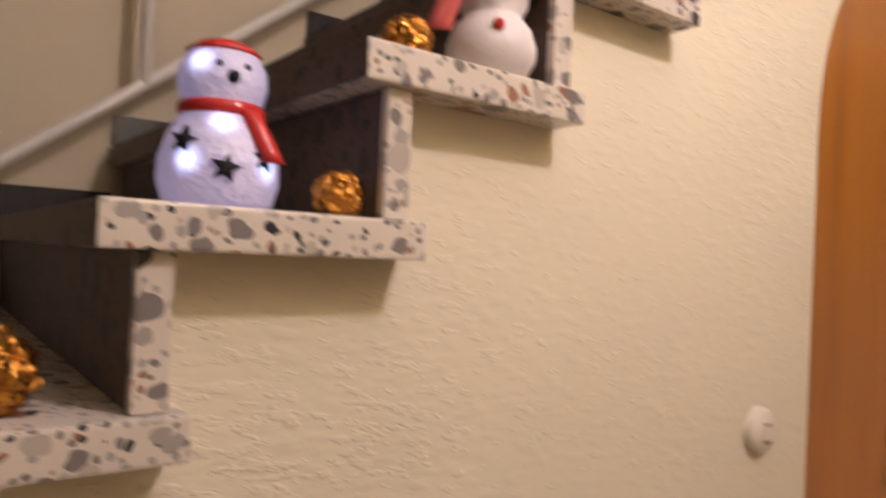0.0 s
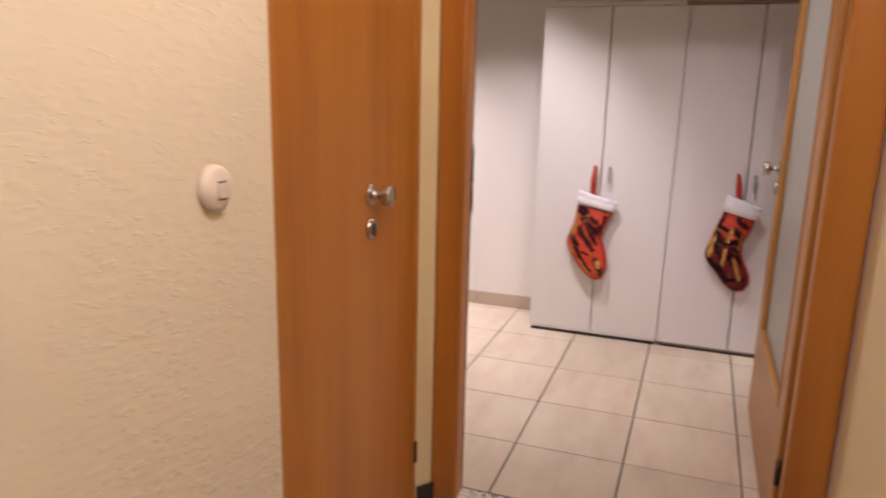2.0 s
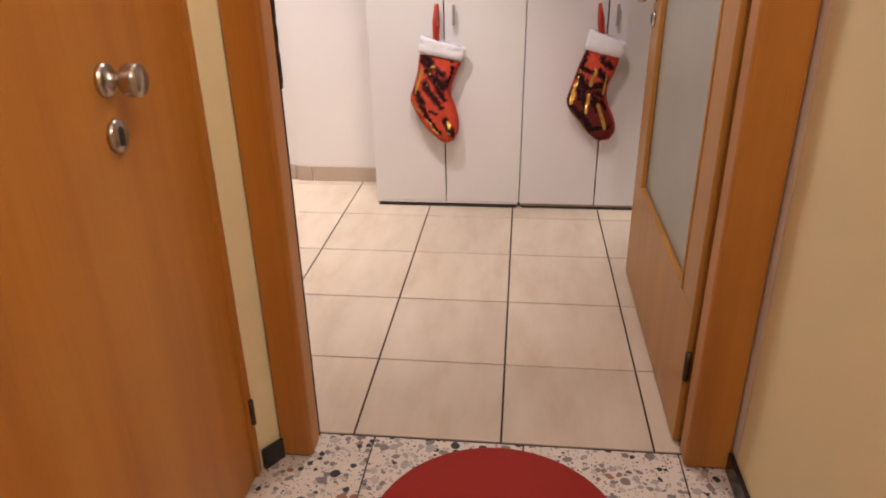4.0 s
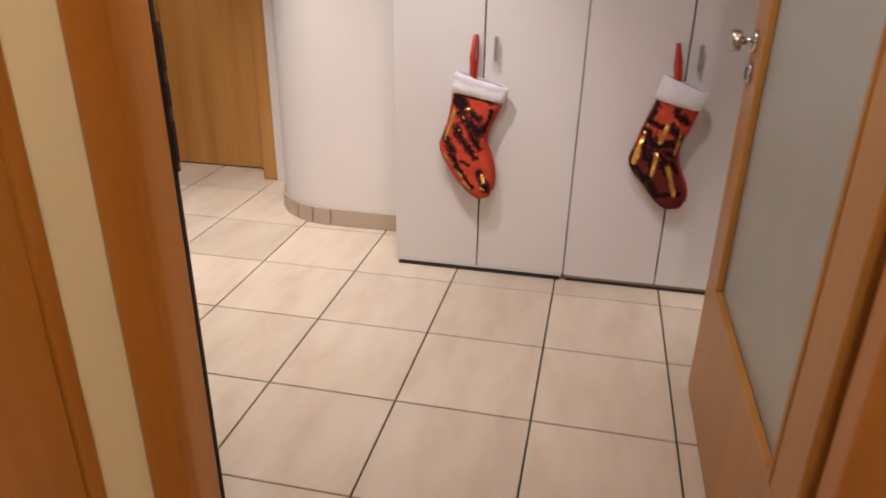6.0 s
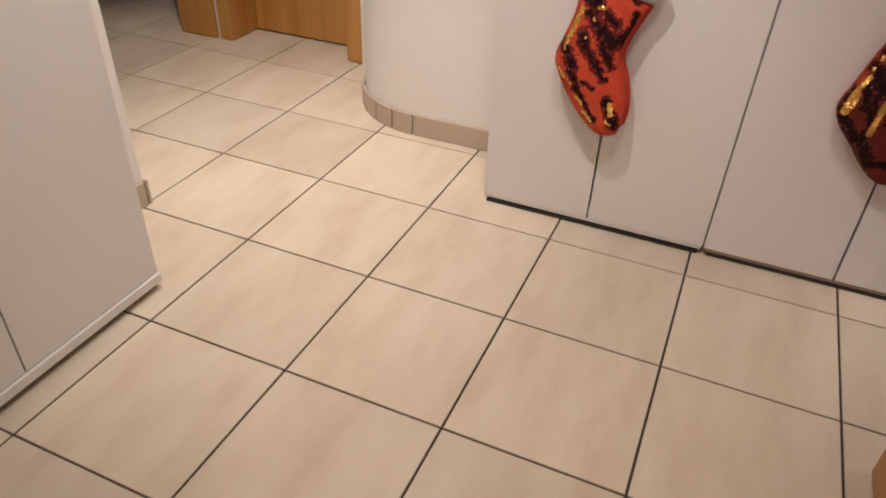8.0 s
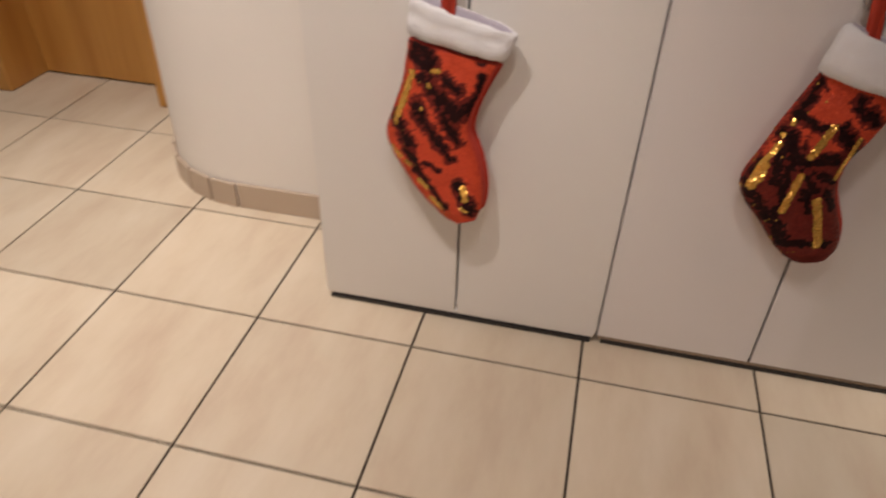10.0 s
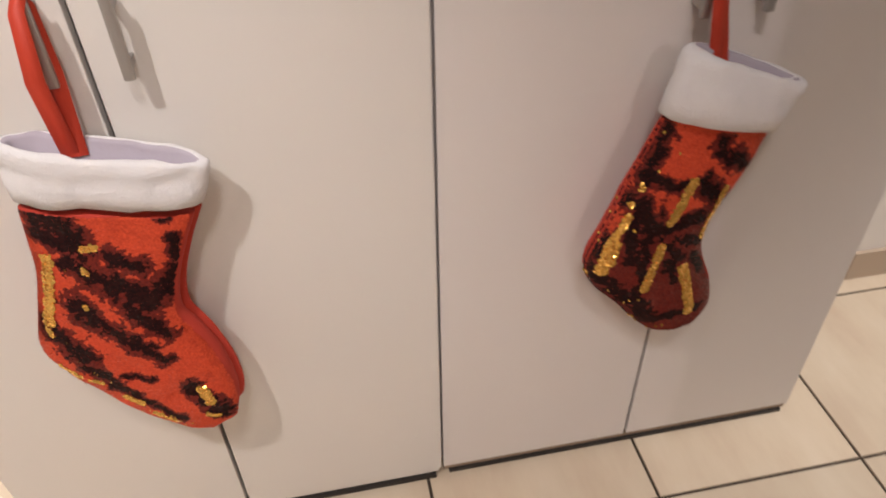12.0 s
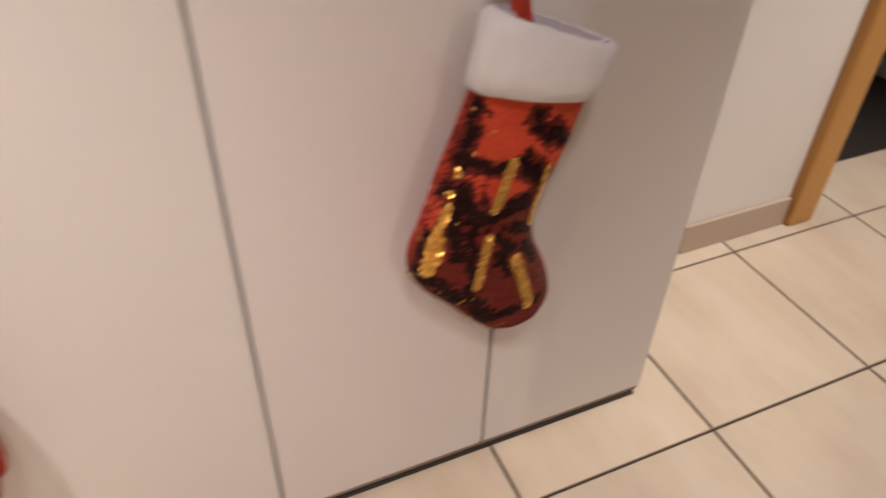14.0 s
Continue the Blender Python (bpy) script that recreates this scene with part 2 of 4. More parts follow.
def box(x0, x1, y0, y1, z0, z1, bevel=0.0, bm=None, seg=2):
    own = bmesh.new()
    bmesh.ops.create_cube(own, size=1)
    for v in own.verts:
        v.co = ((x0 + x1) / 2 + v.co.x * (x1 - x0), (y0 + y1) / 2 + v.co.y * (y1 - y0), (z0 + z1) / 2 + v.co.z * (z1 - z0))
    if bevel:
        bmesh.ops.bevel(own, geom=own.edges, offset=bevel, segments=seg, affect="EDGES", profile=0.6)
    if bm is None:
        return own
    tmp = bpy.data.meshes.new("t")
    own.to_mesh(tmp)
    own.free()
    bm.from_mesh(tmp)
    bpy.data.meshes.remove(tmp)
    return bm


def prism(outline, axis, a, b, bm=None):
    """A straight prism of a flat outline: (y, z) for axis x, (x, z) for y, (x, y) for z."""
    bm = bm or bmesh.new()

    def co(p, w):
        u, v = p
        return {"x": (w, u, v), "y": (u, w, v), "z": (u, v, w)}[axis]

    lo = [bm.verts.new(co(p, a)) for p in outline]
    hi = [bm.verts.new(co(p, b)) for p in outline]
    n = len(outline)
    bm.faces.new(lo)
    bm.faces.new(hi[::-1])
    for i in range(n):
        bm.faces.new((lo[i], hi[i], hi[(i + 1) % n], lo[(i + 1) % n]))
    return bm


def lathe(profile, bm=None, m=Matrix.Identity(4), n=28):
    """A surface turned round z; profile: (radius, z)."""
    bm = bm or bmesh.new()
    rings = []
    for r, z in profile:
        rings.append([bm.verts.new(m @ Vector((r * math.cos(2 * math.pi * i / n), r * math.sin(2 * math.pi * i / n), z))) for i in range(n)])
    for a, b in zip(rings, rings[1:]):
        for i in range(n):
            bm.faces.new((a[i], a[(i + 1) % n], b[(i + 1) % n], b[i]))
    for ring in (rings[0], rings[-1]):
        if profile[rings.index(ring)][0] > 1e-4:
            bm.faces.new(ring)
    return bm


def tube(points, radius, bm=None, n=10):
    bm = bm or bmesh.new()
    pts = [Vector(p) for p in points]
    rings = []
    for i, p in enumerate(pts):
        d = (pts[min(i + 1, len(pts) - 1)] - pts[max(i - 1, 0)]).normalized()
        side = d.cross(Vector((0.31, 0.2, 0.93))).normalized()
        up = side.cross(d)
        rings.append([bm.verts.new(p + radius * (math.cos(2 * math.pi * k / n) * side + math.sin(2 * math.pi * k / n) * up)) for k in range(n)])
    for a, b in zip(rings, rings[1:]):
        for k in range(n):
            bm.faces.new((a[k], a[(k + 1) % n], b[(k + 1) % n], b[k]))
    bm.faces.new(rings[0])
    bm.faces.new(rings[-1])
    return bm


# ---- plan ----
PITCH = 0.405
HALL_L, HALL_R, HALL_BACK = -0.550, 0.582, -8.5
DOOR_Y = -1.585
TOP = 2.75
GOING, RISE = 0.212, 0.161
FIRST, LAST = -8, 7


def nose(k):
    return -3.738 + GOING * k


def under(k):
    return 1.42 + RISE * k


SLAB = 0.037
ARCH = (-2.136, 0.456, 1.68)

# ---- hall ----
ay, ar, az = ARCH
outline = [(HALL_BACK, 0.0), (ay - ar, 0.0), (ay - ar, az)]
outline += [(ay - ar * math.cos(math.pi * i / 28), az + ar * math.sin(math.pi * i / 28)) for i in range(1, 28)]
outline += [(ay + ar, az), (-1.672, az - 0.04), (-1.672, TOP), (nose(LAST + 1) + 0.058, TOP)]
for k in range(LAST, FIRST - 1, -1):
    outline += [(nose(k + 1) + 0.058, under(k)), (nose(k) + 0.058, under(k))]
outline += [(nose(FIRST) + 0.058, 0.06), (HALL_BACK, 0.06)]
structure("wall_stair", prism(outline, "x", HALL_L - 0.13, HALL_L), HALL_WALL, "cream stucco wall under the terrazzo stairs", "wall")
structure("wall_hall_right", box(HALL_R, HALL_R + 0.1, HALL_BACK, -1.672, 0, TOP), HALL_SMOOTH, "cream painted hall wall", "wall")
# unseen end wall, placed far off so little light bounces onto the risers
structure("wall_hall_back", box(-1.65, 0.702, HALL_BACK - 0.1, HALL_BACK, 0, TOP), HALL_SMOOTH, "unseen cream hall end wall, set far back to weaken bounce light", "wall")
structure("wall_stairwell", box(-1.66, -1.555, HALL_BACK, -1.672, 0, TOP + 1.2), STAIRWELL_DIMMED, "painted stairwell wall, darkened in colour for its weaker light", "wall")
structure("ceiling_hall", box(HALL_L - 0.1, 0.702, HALL_BACK, -1.672, TOP, TOP + 0.1), CEILING, "white painted hall ceiling", "ceiling")
structure("ceiling_stairwell", box(-1.66, HALL_L - 0.1, HALL_BACK, -1.672, TOP + 1.2, TOP + 1.3), CEILING, "white painted stairwell ceiling", "ceiling")
structure("wall_stairwell_upper", box(HALL_L - 0.13, HALL_L - 0.03, HALL_BACK, -1.672, TOP + 0.1, TOP + 1.2), HALL_SMOOTH, "cream upper stairwell wall", "wall")

# wall between hall and room
bm = box(-1.72, -0.64, -1.668, -1.55, 0, TOP)
box(-0.64, -0.572, -1.668, -1.612, 0, TOP, bm=bm)
box(-0.572, HALL_R, -1.668, -1.55, 2.12, TOP, bm=bm)
box(HALL_R, 2.4, -1.668, -1.55, 0, TOP, bm=bm)
structure("wall_doorway", bm, ROOM_WALL, "painted wall with the glazed door's opening", "wall")

stairs = thing("staircase", "terrazzo staircase with speckled slab treads and stone risers", "staircase")
for k in range(FIRST, LAST + 1):
    y, z = nose(k), under(k)
    bm = box(-1.54, -0.50, y, y + 0.286, z, z + SLAB, 0.003)
    bm.normal_update()
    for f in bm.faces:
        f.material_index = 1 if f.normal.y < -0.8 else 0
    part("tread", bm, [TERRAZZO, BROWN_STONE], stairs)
    below = z - RISE + SLAB if k > FIRST else 0.0
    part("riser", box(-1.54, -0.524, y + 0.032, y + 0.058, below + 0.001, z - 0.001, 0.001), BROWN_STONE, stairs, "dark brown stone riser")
    part("riser_end", box(-0.5235, -0.512, y + 0.031, y + 0.0585, below + 0.001, z - 0.001, 0.001), TERRAZZO, stairs)
    part("skirting", prism([(y + 0.01, z + SLAB + 0.001), (y + 0.01, z + SLAB + 0.07), (y + GOING + 0.01, z + SLAB + 0.07), (y + GOING + 0.01, z + SLAB + 0.001)], "x", -1.553, -1.535), BLACK_STONE, stairs, "black stone skirting")

railing = thing("stair_railing", "white enamelled metal stair railing beside the wall", "railing")
part("bottom_rail", tube([(-1.45, -4.6, 0.89), (-1.45, -3.481, 1.745), (-1.45, -2.6, 2.42)], 0.012), RAIL, railing, smooth=True)
part("post", tube([(-1.45, -3.481, 1.62 + 0.12), (-1.45, -3.484, 2.6)], 0.013), RAIL, railing, smooth=True)
part("handrail", tube([(-1.45, -4.6, 1.70), (-1.45, -3.481, 2.55), (-1.45, -2.6, 3.22)], 0.02), RAIL, railing, smooth=True)
part("bracket", tube([(-1.545, -2.62, 2.405), (-1.45, -2.62, 2.405)], 0.008), RAIL, railing, smooth=True)
part("bracket", tube([(-1.545, -4.58, 0.905), (-1.45, -4.58, 0.905)], 0.008), RAIL, railing, smooth=True)


def knob_set(parent, x, y, z_knob, z_lock, face):
    """A round door knob on a rose, and a keyhole plate; face: +1 or -1, the side that it stands out to along x."""
    turn = Matrix.Rotation(radians(90 * face), 4, "Y")

    def on(z):
        return Matrix.Translation((x, y, z)) @ turn

    knob = part("door_knob", lathe([(0, 0), (0.027, 0), (0.027, 0.006), (0.022, 0.009), (0.010, 0.010), (0.010, 0.034), (0.0245, 0.036), (0.026, 0.040), (0.026, 0.056), (0.024, 0.060), (0, 0.0605)], m=on(z_knob)), STEEL, parent, "round brushed steel knob", True)
    plate = part("lock_plate", lathe([(0, 0), (0.027, 0), (0.027, 0.006), (0.024, 0.009), (0, 0.009)], m=on(z_lock)), STEEL, parent, "round steel lock plate", True)
    part("keyhole", prism([(y - 0.005, z_lock - 0.016), (y + 0.005, z_lock - 0.016), (y + 0.006, z_lock + 0.011), (y, z_lock + 0.016), (y - 0.006, z_lock + 0.011)], "x", x + face * 0.008, x + face * 0.011), DARK, plate)
    return knob


# arched door under the stairs
door = thing("door_1", "closed oak-veneered arched door in the stucco wall", "door")
door["kind"] = "structure"
ly, lr = -2.171, 0.421
leaf_r = lr - 0.030


def arch(r, inner=None, y=ly):
    out = [(y - r, 0.008), (y - r, az)] + [(y - r * math.cos(math.pi * i / 28), az + r * math.sin(math.pi * i / 28)) for i in range(1, 28)] + [(y + r, az), (y + r, 0.008)]
    if inner:
        out += [(y + inner, 0.008), (y + inner, az)] + [(y + inner * math.cos(math.pi * i / 28), az + inner * math.sin(math.pi * i / 28)) for i in range(1, 28)] + [(y - inner, az), (y - inner, 0.008)]
    return out


part("leaf", prism(arch(leaf_r), "x", -0.655, -0.615), OAK, door)
part("door_frame", prism(arch(lr - 0.001, leaf_r + 0.003), "x", -0.675, -0.607), OAK, door)
knob_set(door, -0.615, -2.06, 1.066, 0.978, 1)
for y, z in ((ly - lr + 0.028, 1.64), (ly + lr - 0.012, 1.655), (ly + lr - 0.012, 0.2)):
    part("hinge", tube([(-0.603, y, z - 0.035), (-0.603, y, z + 0.035)], 0.006), BRONZE, door, "dark metal hinge", True)
# plastered reveal between the wall's arch and the door
bm = bmesh.new()
rows = []
for a, s in [(math.pi * i / 28, 0) for i in range(29)] + [(math.pi, 1)]:
    row = []
    for y, r, x in ((ay, ar, HALL_L - 0.001 - 0.027 * max(0.0, -math.cos(a)) ** 3), (ly, lr, -0.619), (ly, lr + 0.02, -0.66), (ay, ar + 0.006, HALL_L - 0.035)):
        row.append(bm.verts.new((x, y - r * math.cos(a), az + r * math.sin(a) if not s else 0.001)))
    rows.append(row)
for p, q in zip(rows, rows[1:]):
    for i in range(3):
        bm.faces.new((p[i], p[i + 1], q[i + 1], q[i]))
structure("trim_arch", bm, HALL_SMOOTH, "cream plastered reveal round the arched door", "trim")
structure("wall_cupboard_back", box(-1.2, HALL_L - 0.13, -2.75, -2.7, 0, 2.0), ROOM_WALL, "painted side wall of the stair cupboard", "wall")

# frame of the glazed door
frame_ob = thing("door_frame", "oak door frame with rounded casings and dark strips in its gaps", "door frame")
frame_ob["kind"] = "structure"
part("casing", box(-0.578, -0.491, -1.688, -1.609, 0.001, 2.03, 0.016, seg=4), OAK, frame_ob)
part("casing", box(0.468, HALL_R - 0.002, -1.64, -1.57, 0.001, 2.03, 0.014, seg=4), OAK, frame_ob)
part("lintel", box(-0.572, HALL_R - 0.002, -1.688, -1.60, 2.032, 2.115, 0.012, seg=3), OAK_X, frame_ob)
part("gap_strip", box(-0.525, -0.4925, -1.6115, -1.6035, 0.01, 2.03, 0.001), GAP_DARK, frame_ob, "dark strip along the frame's gap")
plate = part("strike_plate", box(-0.4995, -0.4895, -1.6095, -1.6, 0.955, 1.165, 0.0015), BRONZE, frame_ob, "dark metal strike plate")
for z0, z1 in ((0.968, 1.03), (1.05, 1.085), (1.10, 1.15)):
    part("latch_hole", box(-0.4897, -0.4885, -1.608, -1.601, z0, z1), GAP_DARK, plate)
# dark strip drawn for the shadowed rebate between leaf and casing
part("gap_strip", box(0.482, 0.4995, -1.5685, -1.555, 0.01, 2.03, 0.002), GAP_DARK, frame_ob, "dark strip along the frame's gap")
part("lining", box(0.50, HALL_R - 0.002, -1.569, -1.545, 0.001, 2.03, 0.004), OAK, frame_ob)

# glazed door, open
door2 = thing("door_2", "open oak door with a tall frosted glass pane", "door")
door2["kind"] = "structure"
X0, X1, Y0, Y1 = 0.457, 0.497, -1.543, -0.535
G0, G1, Z0, Z1 = -1.418, -0.677, 0.40, 1.86
part("bottom_rail", box(X0, X1, Y0, Y1, 0.008, Z0, 0.003), OAK_DOOR, door2)
part("top_rail", box(X0, X1, Y0, Y1, Z1, 2.02, 0.003), OAK_DOOR, door2)
part("stile", box(X0, X1, Y0, G0, Z0 + 0.0005, Z1 - 0.0005, 0.003), OAK_DOOR, door2)
part("stile", box(X0, X1, G1, Y1, Z0 + 0.0005, Z1 - 0.0005, 0.003), OAK_DOOR, door2)
part("glass_pane", box(0.473, 0.479, G0 + 0.001, G1 - 0.001, Z0 + 0.001, Z1 - 0.001), GLASS, door2, "frosted patterned glass")
for y0, y1, z0, z1 in ((G0, G0 + 0.014, Z0 + 0.014, Z1 - 0.014), (G1 - 0.014, G1, Z0 + 0.014, Z1 - 0.014), (G0, G1, Z0, Z0 + 0.014), (G0, G1, Z1 - 0.014, Z1)):
    part("glazing_bead", box(0.4535, 0.472, y0 + 0.0005, y1 - 0.0005, z0 + 0.0005, z1 - 0.0005, 0.003), OAK_DOOR, door2)
knob_set(door2, 0.457, -0.585, 1.048, 0.972, -1)
for z in (0.25, 1.72):
    part("hinge", tube([(0.462, -1.549, z - 0.04), (0.462, -1.549, z + 0.04)], 0.008), BRONZE, door2, smooth=True)

# light switch
switch = thing("light_switch", "round white plastic light switch on the stucco wall", "switch")
M = Matrix.Translation((HALL_L, -2.760, 1.176)) @ Matrix.Rotation(radians(90), 4, "Y")
part("cover", lathe([(0, 0), (0.036, 0), (0.0365, 0.005), (0.0345, 0.013), (0.028, 0.018), (0.0, 0.0205)], m=M, n=36), PLASTIC, switch, smooth=True)
part("rocker", box(HALL_L + 0.0185, HALL_L + 0.0235, -2.770, -2.750, 1.161, 1.185, 0.002), PLASTIC, switch)
for z in (1.1595, 1.1865):
    part("gap", box(HALL_L + 0.0195, HALL_L + 0.0215, -2.769, -2.751, z - 0.0012, z + 0.0012), SLIT, switch, "dark slit")

rug = thing("door_mat", "round red woven mat on the terrazzo floor", "mat")
part("pile", lathe([(0, 0.001), (0.292, 0.001), (0.30, 0.004), (0.30, 0.009), (0.292, 0.012), (0, 0.012)], m=Matrix.Translation((0.0, -1.915, 0)), n=64), RED_MAT, rug, smooth=True)

bm = box(HALL_R - 0.012, HALL_R - 0.0005, HALL_BACK + 0.02, -1.64, 0.001, 0.06, 0.002)
structure("baseboard_hall_right", bm, BLACK_STONE, "black stone skirting along the hall wall", "baseboard")
structure("baseboard_hall_left", prism([(-0.607, -1.738), (-0.572, -1.6895), (-0.565, -1.6895), (-0.598, -1.742)], "z", 0.001, 0.062), BLACK_STONE, "black stone skirting beside the door frame", "baseboard")


# things on the steps
def blob(bm, centre, radii, mat=0, n=24, rings=16, m=Matrix.Identity(4)):
    start = len(bm.faces)
    res = bmesh.ops.create_uvsphere(bm, u_segments=n, v_segments=rings, radius=1)
    for v in res["verts"]:
        v.co = m @ (Vector(centre) + Vector((v.co.x * radii[0], v.co.y * radii[1], v.co.z * radii[2])))
    for f in {f for v in res["verts"] for f in v.link_faces}:
        f.material_index = mat
    return start


def star(bm, centre, direction, size, mat):
    """A small five-limbed felt shape that stands 2 mm off a surface."""
    d = Vector(direction).normalized()
    side = d.cross(Vector((0, 0, 1))).normalized()
    up = side.cross(d)
    rim = [Vector(centre) + d * 0.0025 + size * (0.45 if i % 2 else 1.0) * (math.cos(math.pi * i / 5 + 0.5) * side + math.sin(math.pi * i / 5 + 0.5) * up) for i in range(10)]
    top = bm.verts.new(Vector(centre) + d * 0.004)
    ring = [bm.verts.new(p) for p in rim]
    low = [bm.verts.new(p - d * 0.006) for p in rim]
    for i in range(10):
        j = (i + 1) % 10
        for vs in ((top, ring[i], ring[j]), (ring[i], low[i], low[j], ring[j])):
            bm.faces.new(vs).material_index = mat


def strip(bm, path, side, out, half, mat):
    """A hanging cloth strip along path, as wide as twice half."""
    prev = None
    for i, p in enumerate(path):
        w = half * (1 + 0.05 * i)
        row = [bm.verts.new(p + side * s * w + out * o) for s, o in ((-1, 0.001), (0, 0.004), (1, 0.001), (1, -0.002), (0, 0.0), (-1, -0.002))]
        if prev:
            for k in range(6):
                bm.faces.new((prev[k], prev[(k + 1) % 6], row[(k + 1) % 6], row[k])).material_index = mat
        else:
            bm.faces.new(row).material_index = mat
        prev = row
    bm.faces.new(prev).material_index = mat


def lit_acrylic(leds):
    """Milky acrylic that glows, most where the lamps sit behind it."""
    n = Nodes("lit_acrylic")
    g = n.add("ShaderNodeNewGeometry")
    total = 0.0
    for p in leds:
        d = n.t.nodes.new("ShaderNodeVectorMath")
        d.operation = "DISTANCE"
        n.link(g.outputs["Position"], d.inputs[0])
        d.inputs[1].default_value = p
        near = n.math("POWER", n.math("MAXIMUM", n.math("SUBTRACT", 1.0, n.math("MULTIPLY", d.outputs["Value"], 50.0)), 0.0), 2.2)
        total = n.math("ADD", near, total)
    n.link(n.math("ADD", n.math("MULTIPLY", total, 4.2), 0.24), n.bsdf.inputs["Emission Strength"])
    n.link(n.mix(n.math("MINIMUM", total, 1.0), (0.62, 0.55, 1.0), (0.52, 0.80, 1.0)), n.bsdf.inputs["Emission Color"])
    v = n.add("ShaderNodeTexVoronoi", Scale=120.0)
    n.link(g.outputs["Position"], v.inputs["Vector"])
    n.bump(n.mix(0.5, v.outputs["Distance"], n.noise(g.outputs["Position"], 260, 3)), 0.8, 0.004)
    return n.done((0.60, 0.56, 0.66), 0.14)


def lit_snowman(x, y, z):
    bm = bmesh.new()
    prof = [(0, 0), (0.040, 0), (0.050, 0.008), (0.056, 0.028), (0.055, 0.048), (0.048, 0.070), (0.038, 0.088), (0.034, 0.096), (0.038, 0.106), (0.0415, 0.120), (0.040, 0.134), (0.033, 0.147), (0.020, 0.156), (0, 0.159)]
    lathe(prof, bm, Matrix.Translation((x, y, z)), 36)
    toward = Vector((0.042 - x, -3.84 - y, 0)).normalized()
    side = Vector((-toward.y, toward.x, 0))
    c = Vector((x, y, z))
    # scarf and its end
    n0 = len(bm.faces)
    lathe([(0.0365, 0.088), (0.040, 0.090), (0.0405, 0.098), (0.0375, 0.101)], bm, Matrix.Translation(c), 36)
    bm.faces.ensure_lookup_table()
    for f in bm.faces[n0:]:
        f.material_index = 1
    strip(bm, [c + toward * (0.034 + 0.0022 * i) + side * (0.024 + 0.0045 * i) + Vector((0, 0, 0.093 - 0.0095 * i)) for i in range(6)], side, toward, 0.0085, 1)
    # cap
    n0 = len(bm.faces)
    lathe([(0.0335, 0.1475), (0.0345, 0.150), (0.024, 0.1580), (0.010, 0.1625), (0, 0.1635)], bm, Matrix.Translation(c), 36)
    bm.faces.ensure_lookup_table()
    for f in bm.faces[n0:]:
        f.material_index = 1
    for a, h, r, s in ((-0.62, 0.060, 0.0525, 0.013), (0.10, 0.037, 0.0562, 0.014), (0.78, 0.048, 0.055, 0.012)):
        d = (toward * math.cos(a) + side * math.sin(a)).normalized()
        star(bm, c + d * r + Vector((0, 0, h)), d, s, 2)
    for a, h, r, s in ((0.22, 0.121, 0.0405, 0.006), (-0.10, 0.132, 0.039, 0.0035), (0.55, 0.132, 0.039, 0.0035)):
        d = (toward * math.cos(a) + side * math.sin(a)).normalized()
        blob(bm, c + d * r + Vector((0, 0, h)), (s, s, s), 2, 12, 8)
    glow = []
    for a, h, r in ((-0.55, 0.134, 0.0365), (-0.52, 0.043, 0.0545), (0.02, 0.080, 0.0440), (0.86, 0.040, 0.0545)):
        glow.append(c + (toward * math.cos(a) + side * math.sin(a)) * r + Vector((0, 0, h)))
    ob = part("snowman_figure", bm, [lit_acrylic(glow), RED_PAINT, BLACK_FELT], None, "", True)
    tagged(ob, "glowing acrylic snowman with red scarf standing on a tread", "figurine", "stair decorations")


def glitter_snowman(x, y, z):
    bm = bmesh.new()
    lathe([(0, 0), (0.028, 0), (0.040, 0.006), (0.050, 0.026), (0.050, 0.040), (0.044, 0.058), (0.034, 0.070), (0.033, 0.074), (0.039, 0.086), (0.040, 0.100), (0.034, 0.116), (0.028, 0.122), (0.033, 0.134), (0.034, 0.148), (0.026, 0.162), (0.0, 0.170)], bm, Matrix.Translation((x, y, z)), 32)
    c = Vector((x, y, z))
    toward = Vector((0.042 - x, -3.84 - y, 0)).normalized()
    side = Vector((-toward.y, toward.x, 0))
    for h, r in ((0.052, 0.047), (0.093, 0.040)):
        d = (toward + side * 0.15).normalized()
        blob(bm, c + d * r + Vector((0, 0, h)), (0.0065, 0.0065, 0.0065), 1, 14, 8)
    strip(bm, [c - side * (0.034 + 0.0035 * i) + toward * (0.020 + 0.001 * i) + Vector((0, 0, 0.124 - 0.0105 * i)) for i in range(8)], side, toward, 0.011, 2)
    n0 = len(bm.faces)
    lathe([(0.030, 0.116), (0.034, 0.119), (0.034, 0.126), (0.030, 0.129)], bm, Matrix.Translation(c), 32)
    bm.faces.ensure_lookup_table()
    for f in bm.faces[n0:]:
        f.material_index = 2
    ob = part("snowman_figure", bm, [GLITTER, RED_PAINT, PINK_CLOTH], None, "", True)
    tagged(ob, "white glittered snowman with red buttons and pink scarf", "figurine", "stair decorations")


def foil_ball(x, y, z, r, seed):
    bm = bmesh.new()
    bmesh.ops.create_icosphere(bm, subdivisions=4, radius=1)
    for v in bm.verts:
        d = v.co.normalized()
        q = d * 3.2 + Vector((seed, seed * 2.0, 0))
        k = 1 + 0.16 * (noise.noise(q) + 0.6 * noise.noise(q * 2.3)) + 0.05 * abs(noise.noise(q * 5))
        v.co = d * r * k
        v.co.z = max(v.co.z * 0.98, -r * 0.86)
    low = min(v.co.z for v in bm.verts)
    for v in bm.verts:
        v.co += Vector((x, y, z - low + 0.0005))
    ob = part("foil_ball", bm, FOIL)
    tagged(ob, "crumpled gold foil ball on a terrazzo tread", "ornament", "stair decorations")


